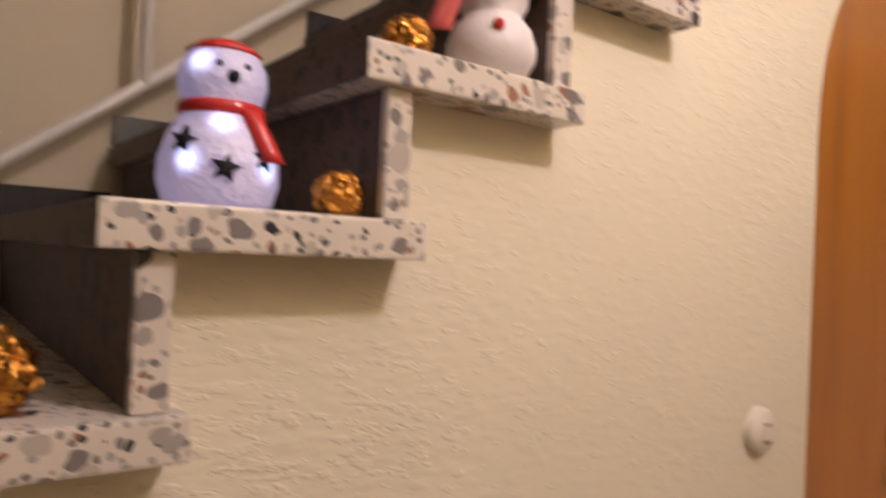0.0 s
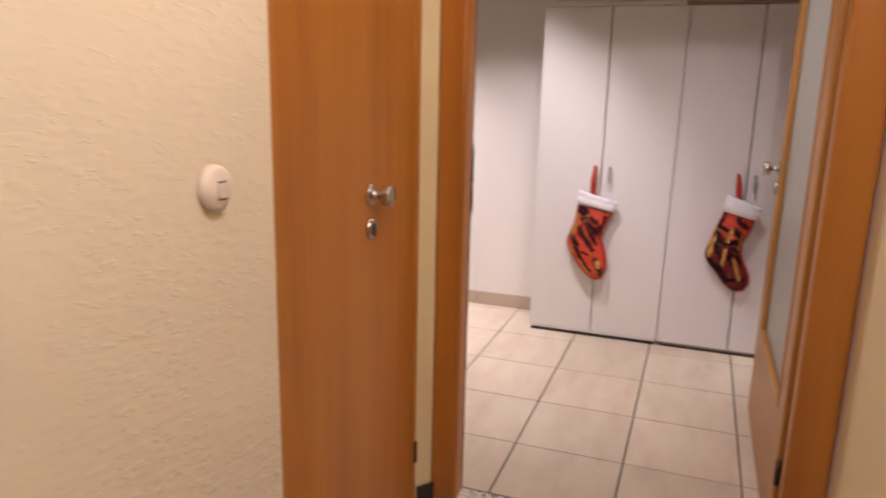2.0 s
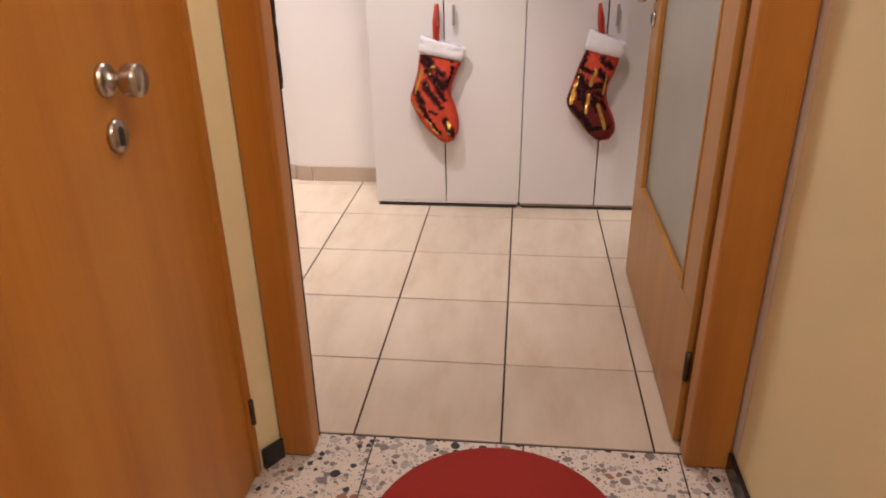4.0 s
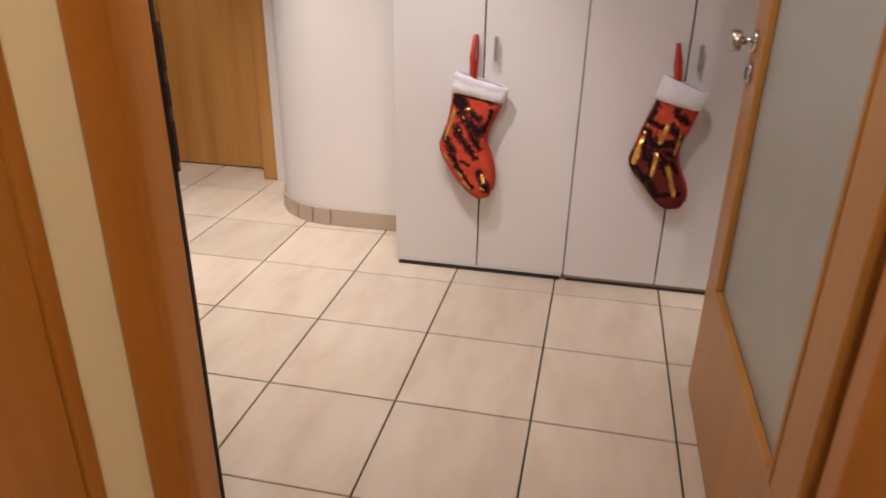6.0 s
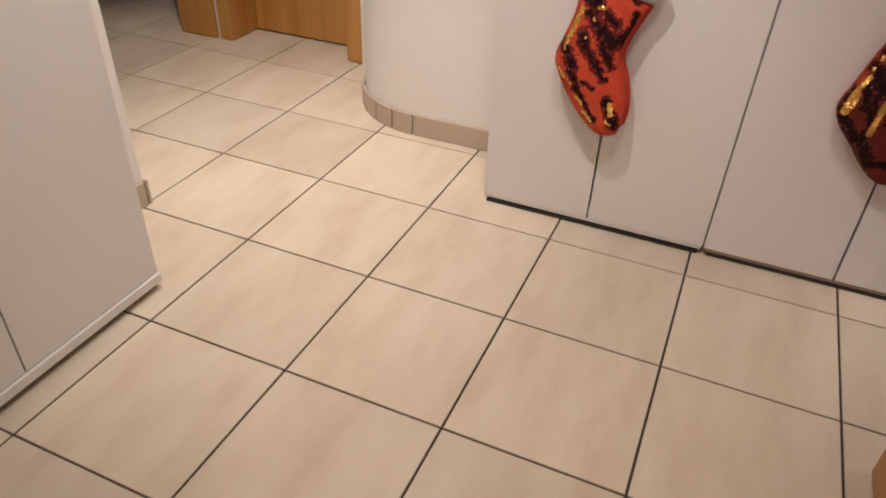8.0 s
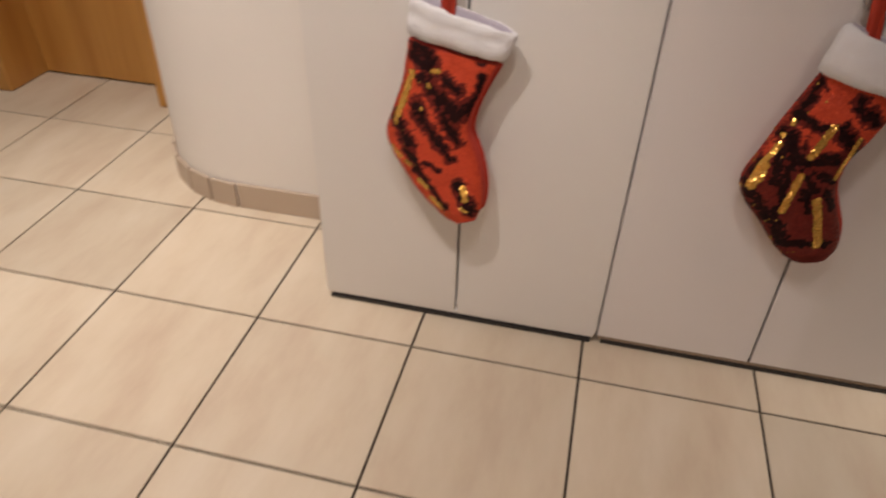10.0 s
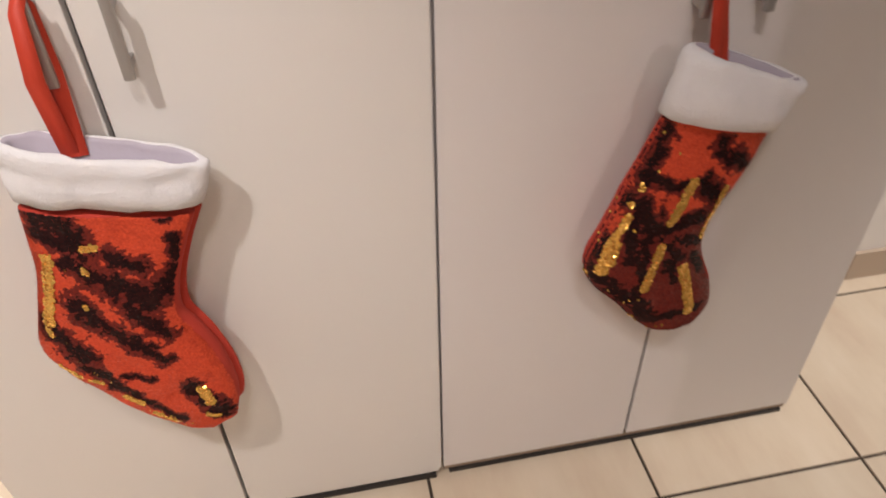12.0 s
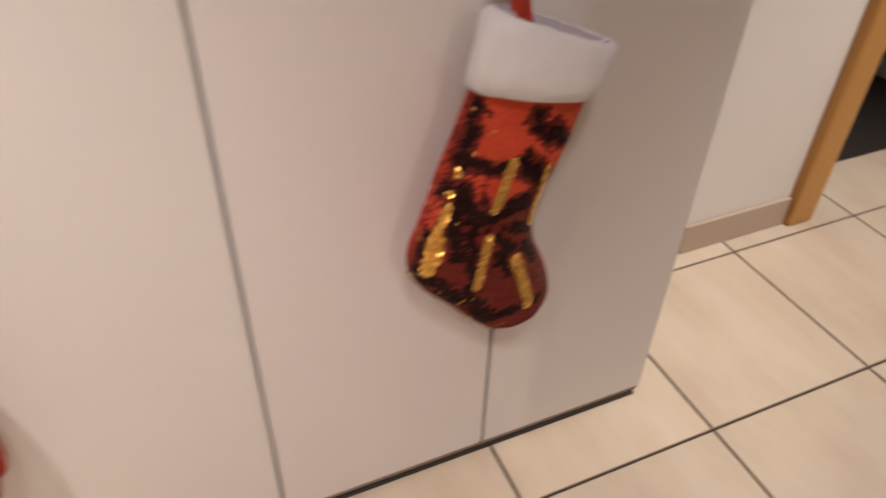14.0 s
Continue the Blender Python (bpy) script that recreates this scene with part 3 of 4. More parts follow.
lit_snowman(-0.62, -3.612, under(0) + SLAB)
foil_ball(-0.545, -3.524, under(0) + SLAB, 0.0235, 1.0)
foil_ball(-0.55, -3.452, under(1) + SLAB, 0.0255, 4.0)
glitter_snowman(-0.555, -3.338, under(1) + SLAB)
foil_ball(-0.56, -3.795, under(-1) + SLAB, 0.034, 9.0)

# ---- room ----
structure("ceiling_room", box(-3.9, 2.5, -1.55, 3.0, 2.5, 2.6), CEILING, "white painted room ceiling", "ceiling")
cx, cy, cr = -1.08, 0.813, 0.355
curve = [(cx - cr * math.cos(math.pi / 2 * i / 60), cy - cr * math.sin(math.pi / 2 * i / 60)) for i in range(61)]
outline = [(cx - cr, 1.16)] + curve + [(1.413, 0.458), (1.413, 0.60), (-0.98, 0.60), (-1.27, 0.88), (-1.27, 1.16)]
structure("wall_curved", prism(outline, "z", 0, 2.5), ROOM_WALL, "white wall with a rounded corner", "wall")
bm = box(1.413, 2.3, 0.458, 0.60, 2.06, 2.5)
box(2.3, 2.5, 0.458, 0.60, 0, 2.5, bm=bm)
structure("wall_right_opening", bm, ROOM_WALL, "white wall round the dark doorway", "wall")
structure("wall_room_right", box(2.4, 2.5, -1.55, 0.458, 0, 2.5), ROOM_WALL, "white painted room side wall", "wall")
structure("wall_room_left", box(-1.72, -1.617, -1.55, -0.38, 0, 2.5), ROOM_WALL, "white painted room wall beside the cabinet", "wall")
structure("wall_corridor", box(-3.8, -1.72, -0.48, -0.38, 0, 2.5), ROOM_WALL, "white painted corridor wall", "wall")
structure("wall_corridor_end", box(-3.9, -3.8, -0.48, 3.0, 0, 2.5), ROOM_WALL, "white painted corridor end wall", "wall")
bm = box(-2.402, -2.385, 0.972, 1.12, 0, 2.5)
box(-3.8, -3.5, 0.972, 1.12, 0, 2.5, bm=bm)
box(-3.5, -2.402, 0.972, 1.12, 2.1, 2.5, bm=bm)
box(-2.385, -1.6, 0.972, 1.12, 2.1, 2.5, bm=bm)
box(-1.6, cx - cr - 0.0005, 0.985, 1.12, 0, 2.5, bm=bm)
structure("wall_far", bm, ROOM_WALL, "white wall round the far oak door", "wall")
bm = box(-3.8, -1.27, 2.9, 3.0, 0, 2.5)
box(-2.36, -2.28, 1.25, 2.9, 0, 2.5, bm=bm)
box(-1.37, 2.5, 2.0, 2.1, 0, 2.5, bm=bm)
box(2.4, 2.5, 0.6, 2.0, 0, 2.5, bm=bm)
box(-1.27, -1.17, 1.16, 2.0, 0, 2.5, bm=bm)
structure("wall_dark_rooms", bm, ROOM_WALL, "walls of the unlit rooms behind the doorways", "wall")

far_frame = thing("door_frame", "oak frame of the far door, beside the dark opening", "door frame")
far_frame["kind"] = "structure"
part("casing", box(-2.618, -2.404, 0.955, 1.13, 0.001, 2.09, 0.006), OAK_PALE, far_frame)
part("casing", box(-2.383, -2.312, 0.96, 1.18, 0.001, 2.09, 0.008), OAK_PALE, far_frame)
part("casing", box(-1.69, -1.602, 1.0, 1.18, 0.001, 2.09, 0.008), OAK_PALE, far_frame)
part("lintel", box(-2.383, -1.602, 0.96, 1.18, 2.0, 2.09, 0.006), OAK_X, far_frame)
far_door = thing("door_3", "closed oak-veneered door at the corridor's far end", "door")
far_door["kind"] = "structure"
part("leaf", box(-2.31, -1.692, 1.165, 1.205, 0.008, 1.998, 0.003), OAK_PALE, far_door)
side_frame = thing("door_frame", "oak casing of a dark doorway beside the wardrobe", "door frame")
side_frame["kind"] = "structure"
part("casing", box(1.415, 1.495, 0.43, 0.615, 0.001, 2.05, 0.008), OAK_PALE, side_frame)
part("casing", box(2.22, 2.298, 0.43, 0.615, 0.001, 2.05, 0.008), OAK_PALE, side_frame)
part("lintel", box(1.496, 2.219, 0.43, 0.615, 1.97, 2.05, 0.006), OAK_X, side_frame)


def handle(x, front, parent):
    bm = box(x - 0.006, x + 0.006, front - 0.030, front - 0.021, 0.858, 0.946, 0.003)
    box(x - 0.004, x + 0.004, front - 0.022, front + 0.001, 0.866, 0.876, bm=bm)
    box(x - 0.004, x + 0.004, front - 0.022, front + 0.001, 0.928, 0.938, bm=bm)
    return part("handle", bm, GREY_METAL, parent, "slim grey metal bar handle")


def wardrobe(x0, x1, split, front, mat, label, hx, top_mat, drop=0.0):
    ob = thing("wardrobe", label, "wardrobe", "pair of wardrobes", (x0, front, 0))
    inv = Matrix.Translation((-x0, -front, 0))

    def p(name, bm, m, parent=ob, text=""):
        if parent is ob:
            bm.transform(inv)
        return part(name, bm, m, parent, text)

    back = 0.452
    p("side_panel", box(x0, x0 + 0.018, front + 0.02, back, 0.022, 1.748, 0.001), mat)
    p("side_panel", box(x1 - 0.018, x1, front + 0.02, back, 0.022, 1.748, 0.001), mat)
    p("top_panel", box(x0 - 0.004, x1 - 0.001, front - 0.003, back, 1.749, 1.766, 0.0015), top_mat)
    p("bottom_panel", box(x0 + 0.019, x1 - 0.019, front + 0.02, back, 0.03, 0.048, 0.001), mat)
    p("back_panel", box(x0 + 0.019, x1 - 0.019, back - 0.006, back, 0.05, 1.747), mat)
    # near-black and flush with the doors, to draw the shadow gap beneath
    p("plinth", box(x0 + 0.012, x1 - 0.012, front - 0.001, front + 0.03, 0.001, 0.009), DARK, text="low plinth, coloured dark for the shade under the doors")
    for a, b, h in ((x0 + 0.0015, split - 0.003, hx[0]), (split + 0.003, x1 - 0.0022, hx[1])):
        bm = box(a, b, front, front + 0.018, 0.0275 - drop, 1.746, 0.0015)
        for v in bm.verts:
            if abs(v.co.x - 0.0285) < 0.006:
                v.co.x += 0.010 * v.co.z
        leaf = p("door", bm, mat)
        bm = handle(h, front, leaf)
        bm.data.transform(inv)
    p("foot_strip", box(x0 + 0.004, x1 - 0.006, front + 0.002, front + 0.011, 0.0165 - drop, 0.0262 - drop, 0.001), top_mat)
    return ob


wardrobe(-0.669, 0.0278, -0.324, 0.125, WHITE_FOIL, "white two-door wardrobe with a stocking hung on it", (-0.352, -0.279), WHITE_FOIL)
wardrobe(0.0292, 0.730, 0.3865, 0.130, GREY_FOIL, "slightly greyer white two-door wardrobe beside another", (0.345, 0.424), plain_paint("brown_edge", (0.30, 0.22, 0.16), (0.25, 0.18, 0.13), 0.5), 0.005)


# Christmas stockings
def ring_loft(bm, rings, mat=0, close=(True, True)):
    loops = [[bm.verts.new(p) for p in r] for r in rings]
    n = len(loops[0])
    for a, b in zip(loops, loops[1:]):
        for i in range(n):
            bm.faces.new((a[i], a[(i + 1) % n], b[(i + 1) % n], b[i])).material_index = mat
    if close[0]:
        bm.faces.new(loops[0]).material_index = mat
    if close[1]:
        bm.faces.new(loops[-1]).material_index = mat
    return loops


def oval(left, right, y, depth, n=36, flat=2.6):
    """An oval ring between two points of the x-z plane, as deep as depth to either side of y."""
    l, r = Vector((left[0], y, left[1])), Vector((right[0], y, right[1]))
    c, a = (l + r) / 2, (r - l) / 2
    out = []
    for i in range(n):
        t = 2 * math.pi * i / n
        u, v = math.cos(t), math.sin(t)
        e = 2 / flat
        out.append(c + a * math.copysign(abs(u) ** e, u) + Vector((0, depth * math.copysign(abs(v) ** 0.9, v), 0)))
    return out


def stretch(stations, steps=5):
    """Smooths a row of stations by Catmull-Rom."""
    out = []
    for i in range(len(stations) - 1):
        p = [Vector(stations[min(max(i + d, 0), len(stations) - 1)]) for d in (-1, 0, 1, 2)]
        for s in range(steps):
            t = s / steps
            out.append(0.5 * (2 * p[1] + (p[2] - p[0]) * t + (2 * p[0] - 5 * p[1] + 4 * p[2] - p[3]) * t * t + (3 * p[1] - p[0] - 3 * p[2] + p[3]) * t ** 3))
    return out + [Vector(stations[-1])]


def stocking(stations, cuff, hook, y, dark, gold, low, label, seed, crease=0.0, gape=1.0):
    """stations: left and right edge of the leg and foot from the cuff to the toe; cuff: its lower and upper edges; hook: where the ribbon hangs."""
    rnd = random.Random(seed)
    y, y_toe = y
    (ax, az_), (bx, bz) = stations[0]
    ob = thing("christmas_stocking", label, "stocking", "christmas stockings", ((ax + bx) / 2, y, (az_ + bz) / 2))
    inv = Matrix.Translation(-ob.location)
    flat = stretch([(*l, *r) for l, r in stations])
    bm = bmesh.new()
    n = len(flat)
    rings = []
    for i, s in enumerate(flat):
        d = 0.021 + 0.010 * math.sin(math.pi * min(i / n, 1.0))
        if i > n - 7:
            d *= max(0.25, ((n - 1 - i) / 6.0) ** 0.5)
        rings.append(oval(s[:2], s[2:], y + (y_toe - y) * i / n, d))
    ring_loft(bm, rings)
    for v in bm.verts:
        q = v.co * 24
        v.co.y += 0.004 * noise.noise(q)
    bm.transform(inv)
    part("sock", bm, RED_FELT, ob, "red felt body under the sequins", True)
    # back of plain felt
    bm = bmesh.new()
    ring_loft(bm, [oval((s[0] + 0.012, s[1] - 0.002), (s[2] + 0.006, s[3] - 0.003), y + (y_toe - y) * i / n + 0.016, 0.008) for i, s in enumerate(flat[:-3])])
    bm.transform(inv)
    part("backing", bm, RED_FELT, ob, "plain red felt backing", True)
    # fur cuff: outside, rolled rim, inside
    (l0, r0), (l1, r1) = cuff
    bm = bmesh.new()
    rings = []
    for f, w, d in ((0.0, 0.0, 0.026), (0.04, 0.005, 0.032), (0.3, 0.008, 0.034), (0.5, 0.008 - 0.3 * crease, 0.034 - 0.4 * crease), (0.6, 0.008 - 0.6 * crease, 0.034 - crease), (0.7, 0.008 - 0.2 * crease, 0.034), (0.82, 0.008, 0.035), (0.93, 0.007, 0.034), (1.0, 0.003, 0.031), (1.01, -0.004, 0.024), (0.94, -0.010, 0.018), (0.6, -0.012, 0.016)):
        l = Vector(l0).lerp(Vector(l1), f) + Vector((-w, 0))
        r = Vector(r0).lerp(Vector(r1), f) + Vector((w, 0))
        rings.append(oval(l, r, y + (1 - gape) * 0.012, d * gape, 48, 2.9))
    loops = ring_loft(bm, rings, 0, (True, True))
    bm.faces.ensure_lookup_table()
    for f in bm.faces[-1 - 48 * 2:]:
        f.material_index = 1
    for v in bm.verts:
        q = v.co * 60
        v.co += Vector((noise.noise(q), noise.noise(q + Vector((9, 0, 0))), noise.noise(q + Vector((0, 9, 0))))) * 0.0022
        v.co.y += 0.007 * noise.noise(v.co * 17) + (0.003 + 0.4 * crease) * noise.noise(v.co * 45)
    bm.transform(inv)
    part("cuff", bm, [FUR, LINING], ob, "white plush cuff", True)
    # ribbon over the handle
    hx, hz = hook
    foot = Vector(l1).lerp(Vector(r1), 0.32)
    bm = bmesh.new()
    for side, dy in ((-1, -0.014), (1, 0.006)):
        path = [(foot[0] + 0.004 * side, y + 0.012, foot[1] - 0.02), ((foot[0] + hx) / 2 + 0.006 * side, 0.093 + dy, (foot[1] + hz) / 2), (hx + 0.002 * side, 0.099 + dy, hz - 0.006), (hx, 0.099, hz + 0.004)]
        w = 0.009
        prev = None
        for px, py, pz in path:
            k = w if pz < hz - 0.01 else 0.007
            row = [bm.verts.new((px - k, py, pz)), bm.verts.new((px + k, py + 0.002, pz)), bm.verts.new((px + k, py + 0.0035, pz)), bm.verts.new((px - k, py + 0.0015, pz))]
            if prev:
                for i in range(4):
                    bm.faces.new((prev[i], prev[(i + 1) % 4], row[(i + 1) % 4], row[i]))
            prev = row
    bm.transform(inv)
    part("ribbon_loop", bm, RED_RIBBON, ob, "red ribbon loop over the handle", True)
    # sequins in rows like scales: red, gold where turned; black strokes paint view-dependent darkening
    dense = stretch([(*l, *r) for l, r in stations], 40)
    L = [Vector(f[:2]) for f in dense]
    R = [Vector(f[2:]) for f in dense]
    x_low, x_high = min(p.x for p in L + R), max(p.x for p in L + R)
    z_low, z_high = min(p.y for p in L + R), max(p.y for p in L + R)
    la = np.array([tuple(p) for p in L[:-20]])
    ab = np.array([tuple(p) for p in R[:-20]]) - la
    ab2 = (ab ** 2).sum(1)
    sets = {"sequin_cloth": ([], [], []), "sequin_patch": ([], [], [])}

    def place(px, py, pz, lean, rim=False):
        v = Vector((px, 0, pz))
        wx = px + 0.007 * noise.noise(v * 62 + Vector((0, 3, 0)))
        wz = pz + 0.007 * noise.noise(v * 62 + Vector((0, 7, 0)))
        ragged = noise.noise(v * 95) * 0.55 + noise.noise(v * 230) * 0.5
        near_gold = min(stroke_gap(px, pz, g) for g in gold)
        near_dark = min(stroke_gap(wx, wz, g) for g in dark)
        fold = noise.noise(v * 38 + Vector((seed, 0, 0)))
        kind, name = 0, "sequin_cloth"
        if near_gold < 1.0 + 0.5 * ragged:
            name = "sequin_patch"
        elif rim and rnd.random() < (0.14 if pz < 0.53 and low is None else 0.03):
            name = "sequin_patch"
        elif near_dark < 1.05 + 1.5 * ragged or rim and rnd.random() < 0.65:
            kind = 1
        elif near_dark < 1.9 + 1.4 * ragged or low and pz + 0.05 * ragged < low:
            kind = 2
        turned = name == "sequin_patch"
        nrm = Vector((lean + rnd.gauss(0, 0.11) + 0.25 * fold, -1, 0.16 + rnd.gauss(0.0, 0.42 if turned else 0.13) + 0.25 * fold)).normalized()
        side = nrm.cross(Vector((0, 0, 1))).normalized()
        up = side.cross(nrm)
        r = 0.0023 if turned else 0.0018
        c = Vector((px, py, pz)) + nrm * (0.0018 if turned else 0.0) - ob.location
        verts, faces, kinds = sets[name]
        first = len(verts)
        for k in range(6):
            a = math.pi * k / 3 + 0.3
            verts.append(tuple(c + r * (math.cos(a) * side + math.sin(a) * up)))
        faces.append(tuple(range(first, first + 6)))
        kinds.append(kind)

    def thick(i):
        d = 0.021 + 0.010 * math.sin(math.pi * min(i / n, 1.0))
        return d * max(0.25, ((n - 1 - i) / 6.0) ** 0.5) if i > n - 7 else d

    row = 0
    z = z_low
    while z < z_high:
        x = x_low + 0.0012 * (row % 2)
        while x < x_high:
            px, pz = x + rnd.gauss(0, 0.0003), z + rnd.gauss(0, 0.0003)
            x += 0.0024
            q = np.array((px, pz))
            t = ((q - la) * ab).sum(1) / ab2
            away = (((la + ab * np.clip(t, 0.0, 1.0)[:, None]) - q) ** 2).sum(1)
            j = int(away.argmin())
            if away[j] > 0.003 ** 2 or not 0.008 < t[j] < 0.965:
                continue
            u, i = 2 * t[j] - 1, j / 8
            d = thick(i)
            edge = max(0.004, 1 - abs(u) ** 2.6)
            py = y + (y_toe - y) * i / n - d * edge ** 0.45
            py += 0.004 * noise.noise(Vector((px, py, pz)) * 24) - 0.0012
            slope = min(1.6, d * 0.45 * edge ** -0.55 * 2.6 * abs(u) ** 1.6 * 2 / math.sqrt(ab2[j])) * (1 if u > 0 else -1)
            place(px, py, pz, slope)
        z += 0.0021
        row += 1
    # the sequins go round the heel's edge and the sole
    run = 0.0
    for j in range(1, len(L) - 12):
        run += (L[j] - L[j - 1]).length
        if run < 0.0022:
            continue
        run = 0.0
        i = j / 8
        for k in range(6):
            a = 0.12 + 0.2 * k
            out = (L[j] - R[j]).normalized() * 0.0012
            c = L[j].lerp(R[j], 0.5 * (1 - math.cos(a) ** (2 / 2.6)))
            py = y + (y_toe - y) * i / n - thick(i) * math.sin(a) ** 0.9
            py += 0.004 * noise.noise(Vector((c.x, py, c.y)) * 24)
            place(c.x + out.x + rnd.gauss(0, 0.0003), py, c.y + out.y + rnd.gauss(0, 0.0004), -2.2 * math.cos(a), True)
    for name, mats, text in (("sequin_cloth", (SEQUIN_RED, SEQUIN_BLACK, SEQUIN_MAROON), "red sequins with dark patches coloured in for view-dependent darkening"), ("sequin_patch", (GOLD,), "gold sides of turned sequins")):
        verts, faces, kinds = sets[name]
        me = bpy.data.meshes.new(name)
        me.from_pydata(verts, [], faces)
        me.polygons.foreach_set("material_index", kinds)
        for m in mats:
            me.materials.append(m)
        cover = new(name, me)
        cover.parent = ob
        cover["label"], cover["kind"] = text, "stuff"
    return ob


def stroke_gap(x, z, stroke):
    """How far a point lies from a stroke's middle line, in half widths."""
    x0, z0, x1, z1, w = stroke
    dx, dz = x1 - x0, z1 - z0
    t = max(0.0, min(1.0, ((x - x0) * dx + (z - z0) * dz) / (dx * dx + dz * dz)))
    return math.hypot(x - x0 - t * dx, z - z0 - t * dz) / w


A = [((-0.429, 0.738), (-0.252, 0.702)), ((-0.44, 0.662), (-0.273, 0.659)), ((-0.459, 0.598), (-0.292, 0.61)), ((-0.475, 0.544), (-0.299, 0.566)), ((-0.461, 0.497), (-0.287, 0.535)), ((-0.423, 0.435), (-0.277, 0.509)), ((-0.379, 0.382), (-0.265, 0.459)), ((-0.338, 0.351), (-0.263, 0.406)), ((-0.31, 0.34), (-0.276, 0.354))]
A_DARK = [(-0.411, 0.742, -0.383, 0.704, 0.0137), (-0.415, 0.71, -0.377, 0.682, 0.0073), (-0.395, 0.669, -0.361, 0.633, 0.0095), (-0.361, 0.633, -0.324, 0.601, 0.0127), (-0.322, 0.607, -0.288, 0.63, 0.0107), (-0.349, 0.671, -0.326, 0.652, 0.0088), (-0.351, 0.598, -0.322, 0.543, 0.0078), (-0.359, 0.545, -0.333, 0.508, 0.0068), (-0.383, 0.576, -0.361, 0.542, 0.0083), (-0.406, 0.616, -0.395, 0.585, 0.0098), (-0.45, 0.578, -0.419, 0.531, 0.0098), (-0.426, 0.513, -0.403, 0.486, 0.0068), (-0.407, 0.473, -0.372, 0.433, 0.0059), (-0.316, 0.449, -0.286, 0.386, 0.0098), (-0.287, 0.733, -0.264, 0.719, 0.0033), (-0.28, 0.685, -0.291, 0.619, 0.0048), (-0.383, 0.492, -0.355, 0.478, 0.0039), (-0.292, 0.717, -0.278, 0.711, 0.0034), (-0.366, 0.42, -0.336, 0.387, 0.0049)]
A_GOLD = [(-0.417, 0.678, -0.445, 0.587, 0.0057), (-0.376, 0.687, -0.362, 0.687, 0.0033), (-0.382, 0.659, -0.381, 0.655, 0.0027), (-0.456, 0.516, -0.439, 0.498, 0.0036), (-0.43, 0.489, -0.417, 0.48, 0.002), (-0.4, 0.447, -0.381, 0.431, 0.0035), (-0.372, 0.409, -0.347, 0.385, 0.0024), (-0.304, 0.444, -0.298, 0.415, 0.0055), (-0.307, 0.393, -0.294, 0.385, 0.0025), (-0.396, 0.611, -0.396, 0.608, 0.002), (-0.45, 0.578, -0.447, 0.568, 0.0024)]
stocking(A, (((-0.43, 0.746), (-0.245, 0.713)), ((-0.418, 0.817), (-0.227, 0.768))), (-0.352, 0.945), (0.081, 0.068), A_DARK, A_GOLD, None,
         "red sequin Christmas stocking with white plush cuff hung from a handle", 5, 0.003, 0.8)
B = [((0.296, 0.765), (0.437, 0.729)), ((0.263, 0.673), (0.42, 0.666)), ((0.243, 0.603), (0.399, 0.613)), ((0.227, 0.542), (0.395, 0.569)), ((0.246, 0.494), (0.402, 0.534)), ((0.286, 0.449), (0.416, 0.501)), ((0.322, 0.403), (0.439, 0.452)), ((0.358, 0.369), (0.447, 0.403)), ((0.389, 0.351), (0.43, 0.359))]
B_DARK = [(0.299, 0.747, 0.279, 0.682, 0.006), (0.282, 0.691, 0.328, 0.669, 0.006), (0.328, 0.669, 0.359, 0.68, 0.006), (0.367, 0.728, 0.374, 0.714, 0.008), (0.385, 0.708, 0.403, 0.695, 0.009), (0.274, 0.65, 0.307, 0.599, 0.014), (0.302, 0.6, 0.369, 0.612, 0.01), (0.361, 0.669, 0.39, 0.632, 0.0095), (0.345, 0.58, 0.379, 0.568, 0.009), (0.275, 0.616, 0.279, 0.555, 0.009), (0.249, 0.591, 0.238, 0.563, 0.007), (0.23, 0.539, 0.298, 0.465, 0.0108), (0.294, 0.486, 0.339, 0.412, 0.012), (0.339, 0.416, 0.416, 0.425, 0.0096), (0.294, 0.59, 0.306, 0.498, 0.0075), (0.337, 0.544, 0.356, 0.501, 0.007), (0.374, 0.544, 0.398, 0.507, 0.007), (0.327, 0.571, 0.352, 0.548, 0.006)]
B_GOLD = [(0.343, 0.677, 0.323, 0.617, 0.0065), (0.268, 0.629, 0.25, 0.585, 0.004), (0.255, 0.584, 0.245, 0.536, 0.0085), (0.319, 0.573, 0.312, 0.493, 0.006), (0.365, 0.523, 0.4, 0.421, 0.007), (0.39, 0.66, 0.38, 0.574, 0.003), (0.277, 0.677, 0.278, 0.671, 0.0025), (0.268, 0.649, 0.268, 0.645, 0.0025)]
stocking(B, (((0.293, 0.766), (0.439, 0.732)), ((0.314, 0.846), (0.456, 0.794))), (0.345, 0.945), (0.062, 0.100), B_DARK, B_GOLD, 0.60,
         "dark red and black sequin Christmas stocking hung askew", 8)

# bag on the wardrobe
bag = thing("travel_bag", "dark navy nylon bag lying on top of the wardrobe", "bag")
bm = bmesh.new()
blob(bm, (0.47, 0.29, 1.856), (0.215, 0.125, 0.088), 0, 32, 20)
for v in bm.verts:
    v.co.z = max(v.co.z, 1.7675)
    v.co += Vector((0, 0.008 * noise.noise(v.co * 12), 0.012 * noise.noise(v.co * 9) if v.co.z > 1.78 else 0))
part("bag_body", bm, NAVY, bag, smooth=True)
part("printed_patch", box(0.345, 0.46, 0.163, 0.168, 1.80, 1.825, 0.001), NAVY_MARK, bag, "greyish printed patch")
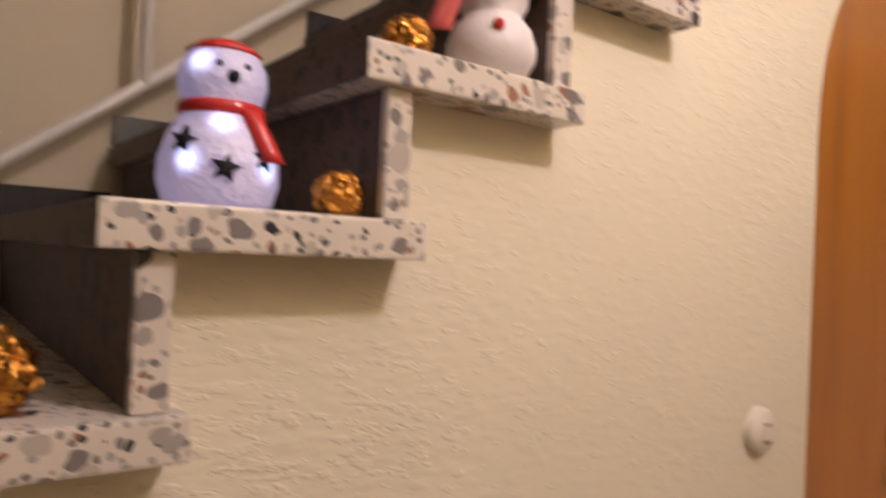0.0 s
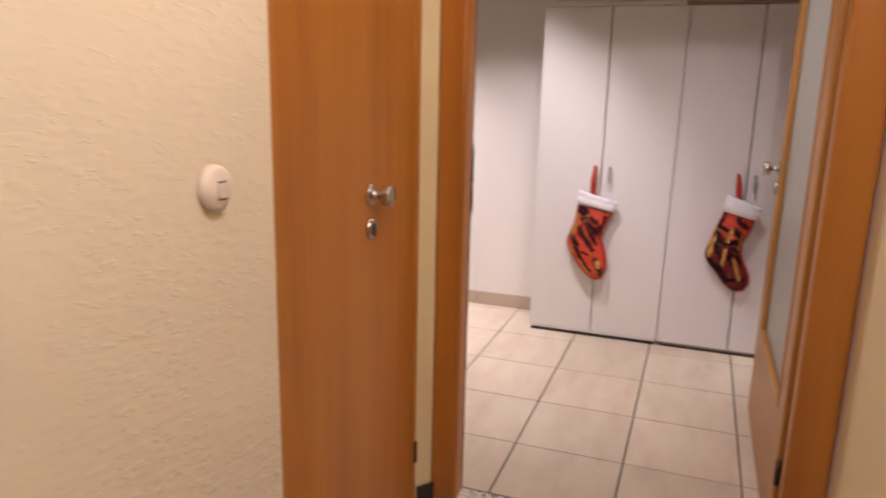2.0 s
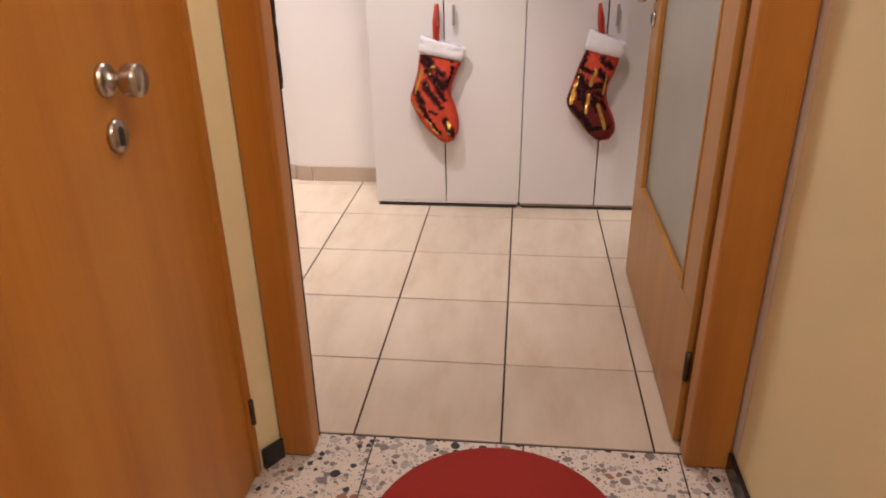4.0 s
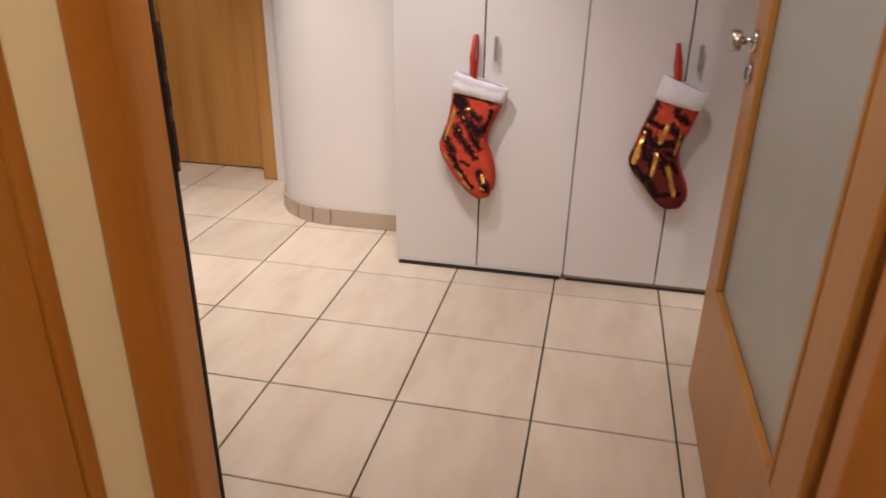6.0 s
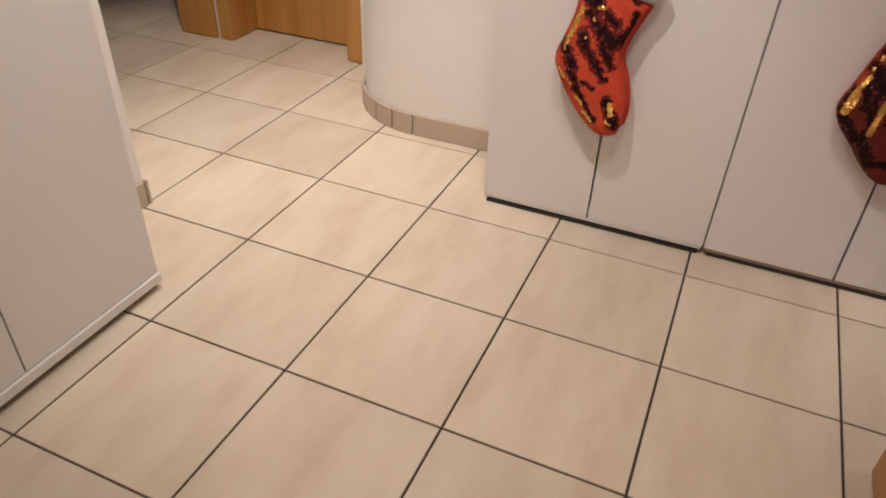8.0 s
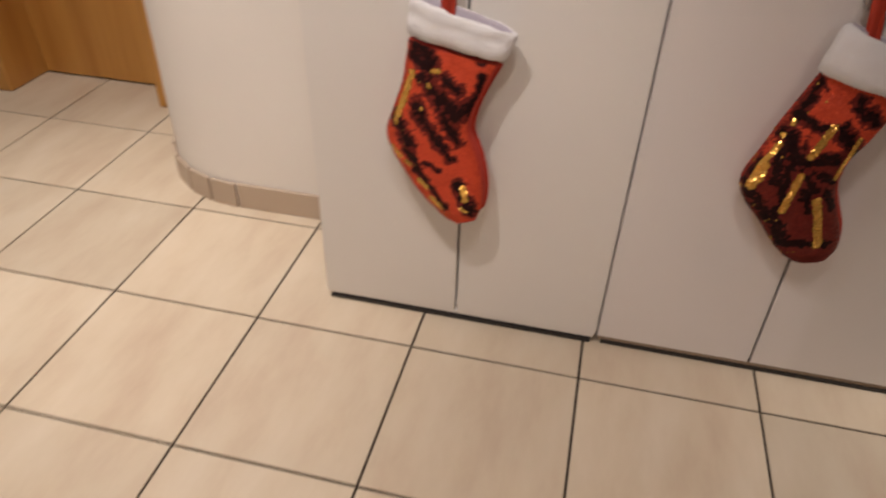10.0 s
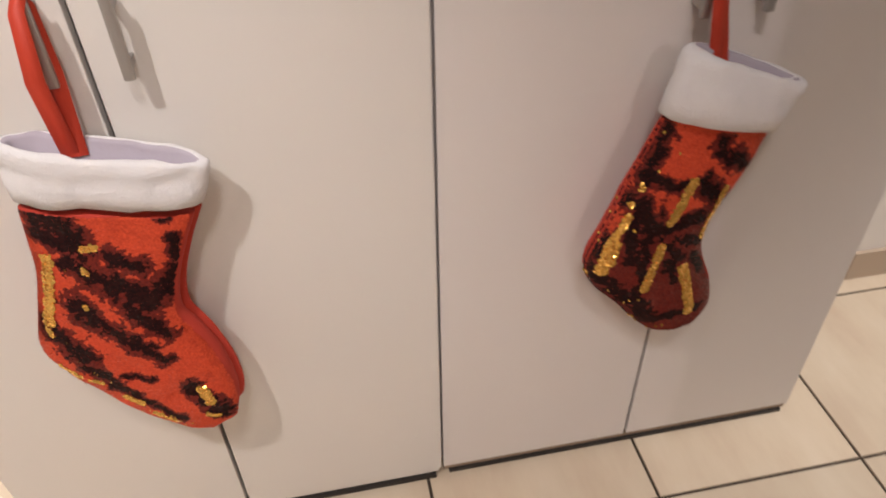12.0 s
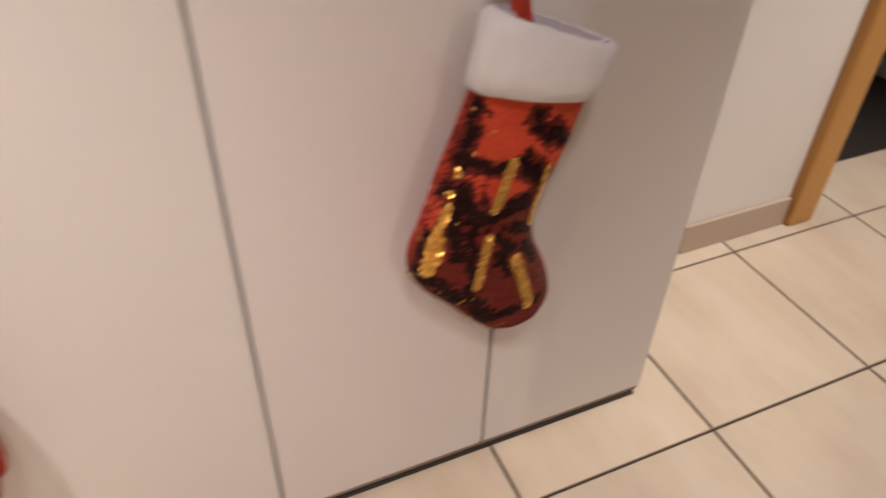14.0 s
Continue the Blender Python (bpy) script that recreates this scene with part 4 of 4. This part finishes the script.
part("strap", tube([(0.30, 0.25, 1.90), (0.36, 0.20, 1.965), (0.47, 0.185, 1.985), (0.58, 0.20, 1.96), (0.63, 0.25, 1.90)], 0.011), NAVY, bag, smooth=True)

# white cabinet
cab = thing("cabinet", "tall narrow white cabinet with a dark toe gap", "cabinet", "", (-1.60, -1.1, 0))
inv = Matrix.Translation((1.60, 1.1, 0))
for name, b, m in (("body", (-1.613, -1.305, -1.50, -0.692, 0.03, 1.80, 0.002), WHITE_FOIL), ("door", (-1.304, -1.286, -1.10, -0.690, 0.05, 1.80, 0.002), WHITE_FOIL), ("door", (-1.304, -1.286, -1.50, -1.104, 0.05, 1.80, 0.002), WHITE_FOIL), ("foot_strip", (-1.303, -1.279, -1.50, -0.687, 0.022, 0.048, 0.002), WHITE_FOIL), ("plinth", (-1.60, -1.31, -1.49, -0.70, 0.001, 0.029, 0.0), DARK)):
    bm = box(*b)
    bm.transform(inv)
    part(name, bm, m, cab)

# ---- floors and skirting, piece by piece ----
structure("floor_room", box(-3.9, 2.5, DOOR_Y, 3.0, -0.06, -0.004), GROUT, "beige tiled floor with dark brown joints", "floor")
room_floor = bpy.data.objects["floor_room"]
JOINT = 0.006


def piece(name, mesh, parent, loc, rz=0.0):
    ob = new(name, mesh)
    ob.parent = parent
    ob.matrix_basis = pose(*loc, 0, 0, rz)
    return ob


def tile_mesh(name, w, h, mat, thick=0.006, bevel=0.0012):
    bm = box(-w / 2, w / 2, -h / 2, h / 2, -thick, 0, 0)
    bmesh.ops.bevel(bm, geom=[e for e in bm.edges if all(v.co.z > -1e-6 for v in e.verts)], offset=bevel, segments=1, affect="EDGES")
    return finish(bm, name, mat)


full = tile_mesh("tile", PITCH - JOINT, PITCH - JOINT, TILE)
cut_h = -3 * PITCH - DOOR_Y - JOINT
cut = tile_mesh("cut_tile", PITCH - JOINT, cut_h, TILE)
for i in range(-9, 6):
    for j in range(-4, 5):
        x = (i + 0.5) * PITCH
        if j == -4:
            if -4 <= i < 6:
                piece("tile", cut, room_floor, (x, DOOR_Y + 0.004 + cut_h / 2, 0))
        else:
            if not (i >= 2 and j >= 2):
                piece("tile", full, room_floor, (x, (j + 0.5) * PITCH, 0))

structure("floor_hall", box(-1.66, 0.702, HALL_BACK, DOOR_Y, -0.06, -0.004), GROUT, "speckled terrazzo tiled hall floor", "floor")
hall_floor = bpy.data.objects["floor_hall"]
stone = tile_mesh("stone_tile", PITCH - 0.004, PITCH - 0.004, TERRAZZO, 0.006, 0.0008)
for i in range(3):
    for j in range(17):
        piece("tile", stone, hall_floor, (-0.345 + (i - 0.5) * PITCH, DOOR_Y - 0.002 - (j + 0.5) * PITCH, -0.0005))
edge = tile_mesh("stone_tile_edge", 0.128, PITCH - 0.004, TERRAZZO, 0.006, 0.0008)
for j in range(17):
    piece("tile", edge, hall_floor, (0.465 + 0.066, DOOR_Y - 0.002 - (j + 0.5) * PITCH, -0.0005))


# near-black sheet in place of tiles, so the floor there looks unlit
structure("floor_dark_room", box(1.0, 2.4, 2 * PITCH - 0.19, 2.0, -0.003, 0.001), DARK, "near-black sheet standing in for the unlit floor beyond the doorway", "floor")


def skirting(name, label):
    ob = thing(name, label, "baseboard")
    ob["kind"] = "structure"
    return ob


H = 0.083
board = skirting("baseboard_curved", "tan skirting tiles round the curved wall")


def skirt_mesh(w):
    return finish(box(-w / 2, w / 2, -0.011, -0.0005, 0.0005, H, 0.0012, seg=1), "skirting_tile", SKIRT)


narrow, wide, odd = skirt_mesh(0.086), skirt_mesh(0.33), skirt_mesh(0.40)
for i in range(6):
    a = math.pi / 2 * (i + 0.5) / 6
    d = Vector((-math.cos(a), -math.sin(a), 0))
    piece("skirting_tile", narrow, board, (cx + d.x * (cr + 0.002), cy + d.y * (cr + 0.002), 0), math.degrees(a) - 90)
piece("skirting_tile", odd, board, (cx + 0.202, 0.4575, 0))
board = skirting("baseboard_right", "tan skirting tiles beside the wardrobe")
for i in range(2):
    piece("skirting_tile", wide, board, (0.912 + 0.333 * i, 0.4575, 0))
board = skirting("baseboard_left", "tan skirting tiles on the wall corner")
piece("skirting_tile", skirt_mesh(0.295), board, (-1.6165, -0.533, 0), 90)
piece("skirting_tile", skirt_mesh(0.112), board, (-1.662, -0.3795, 0), 180)
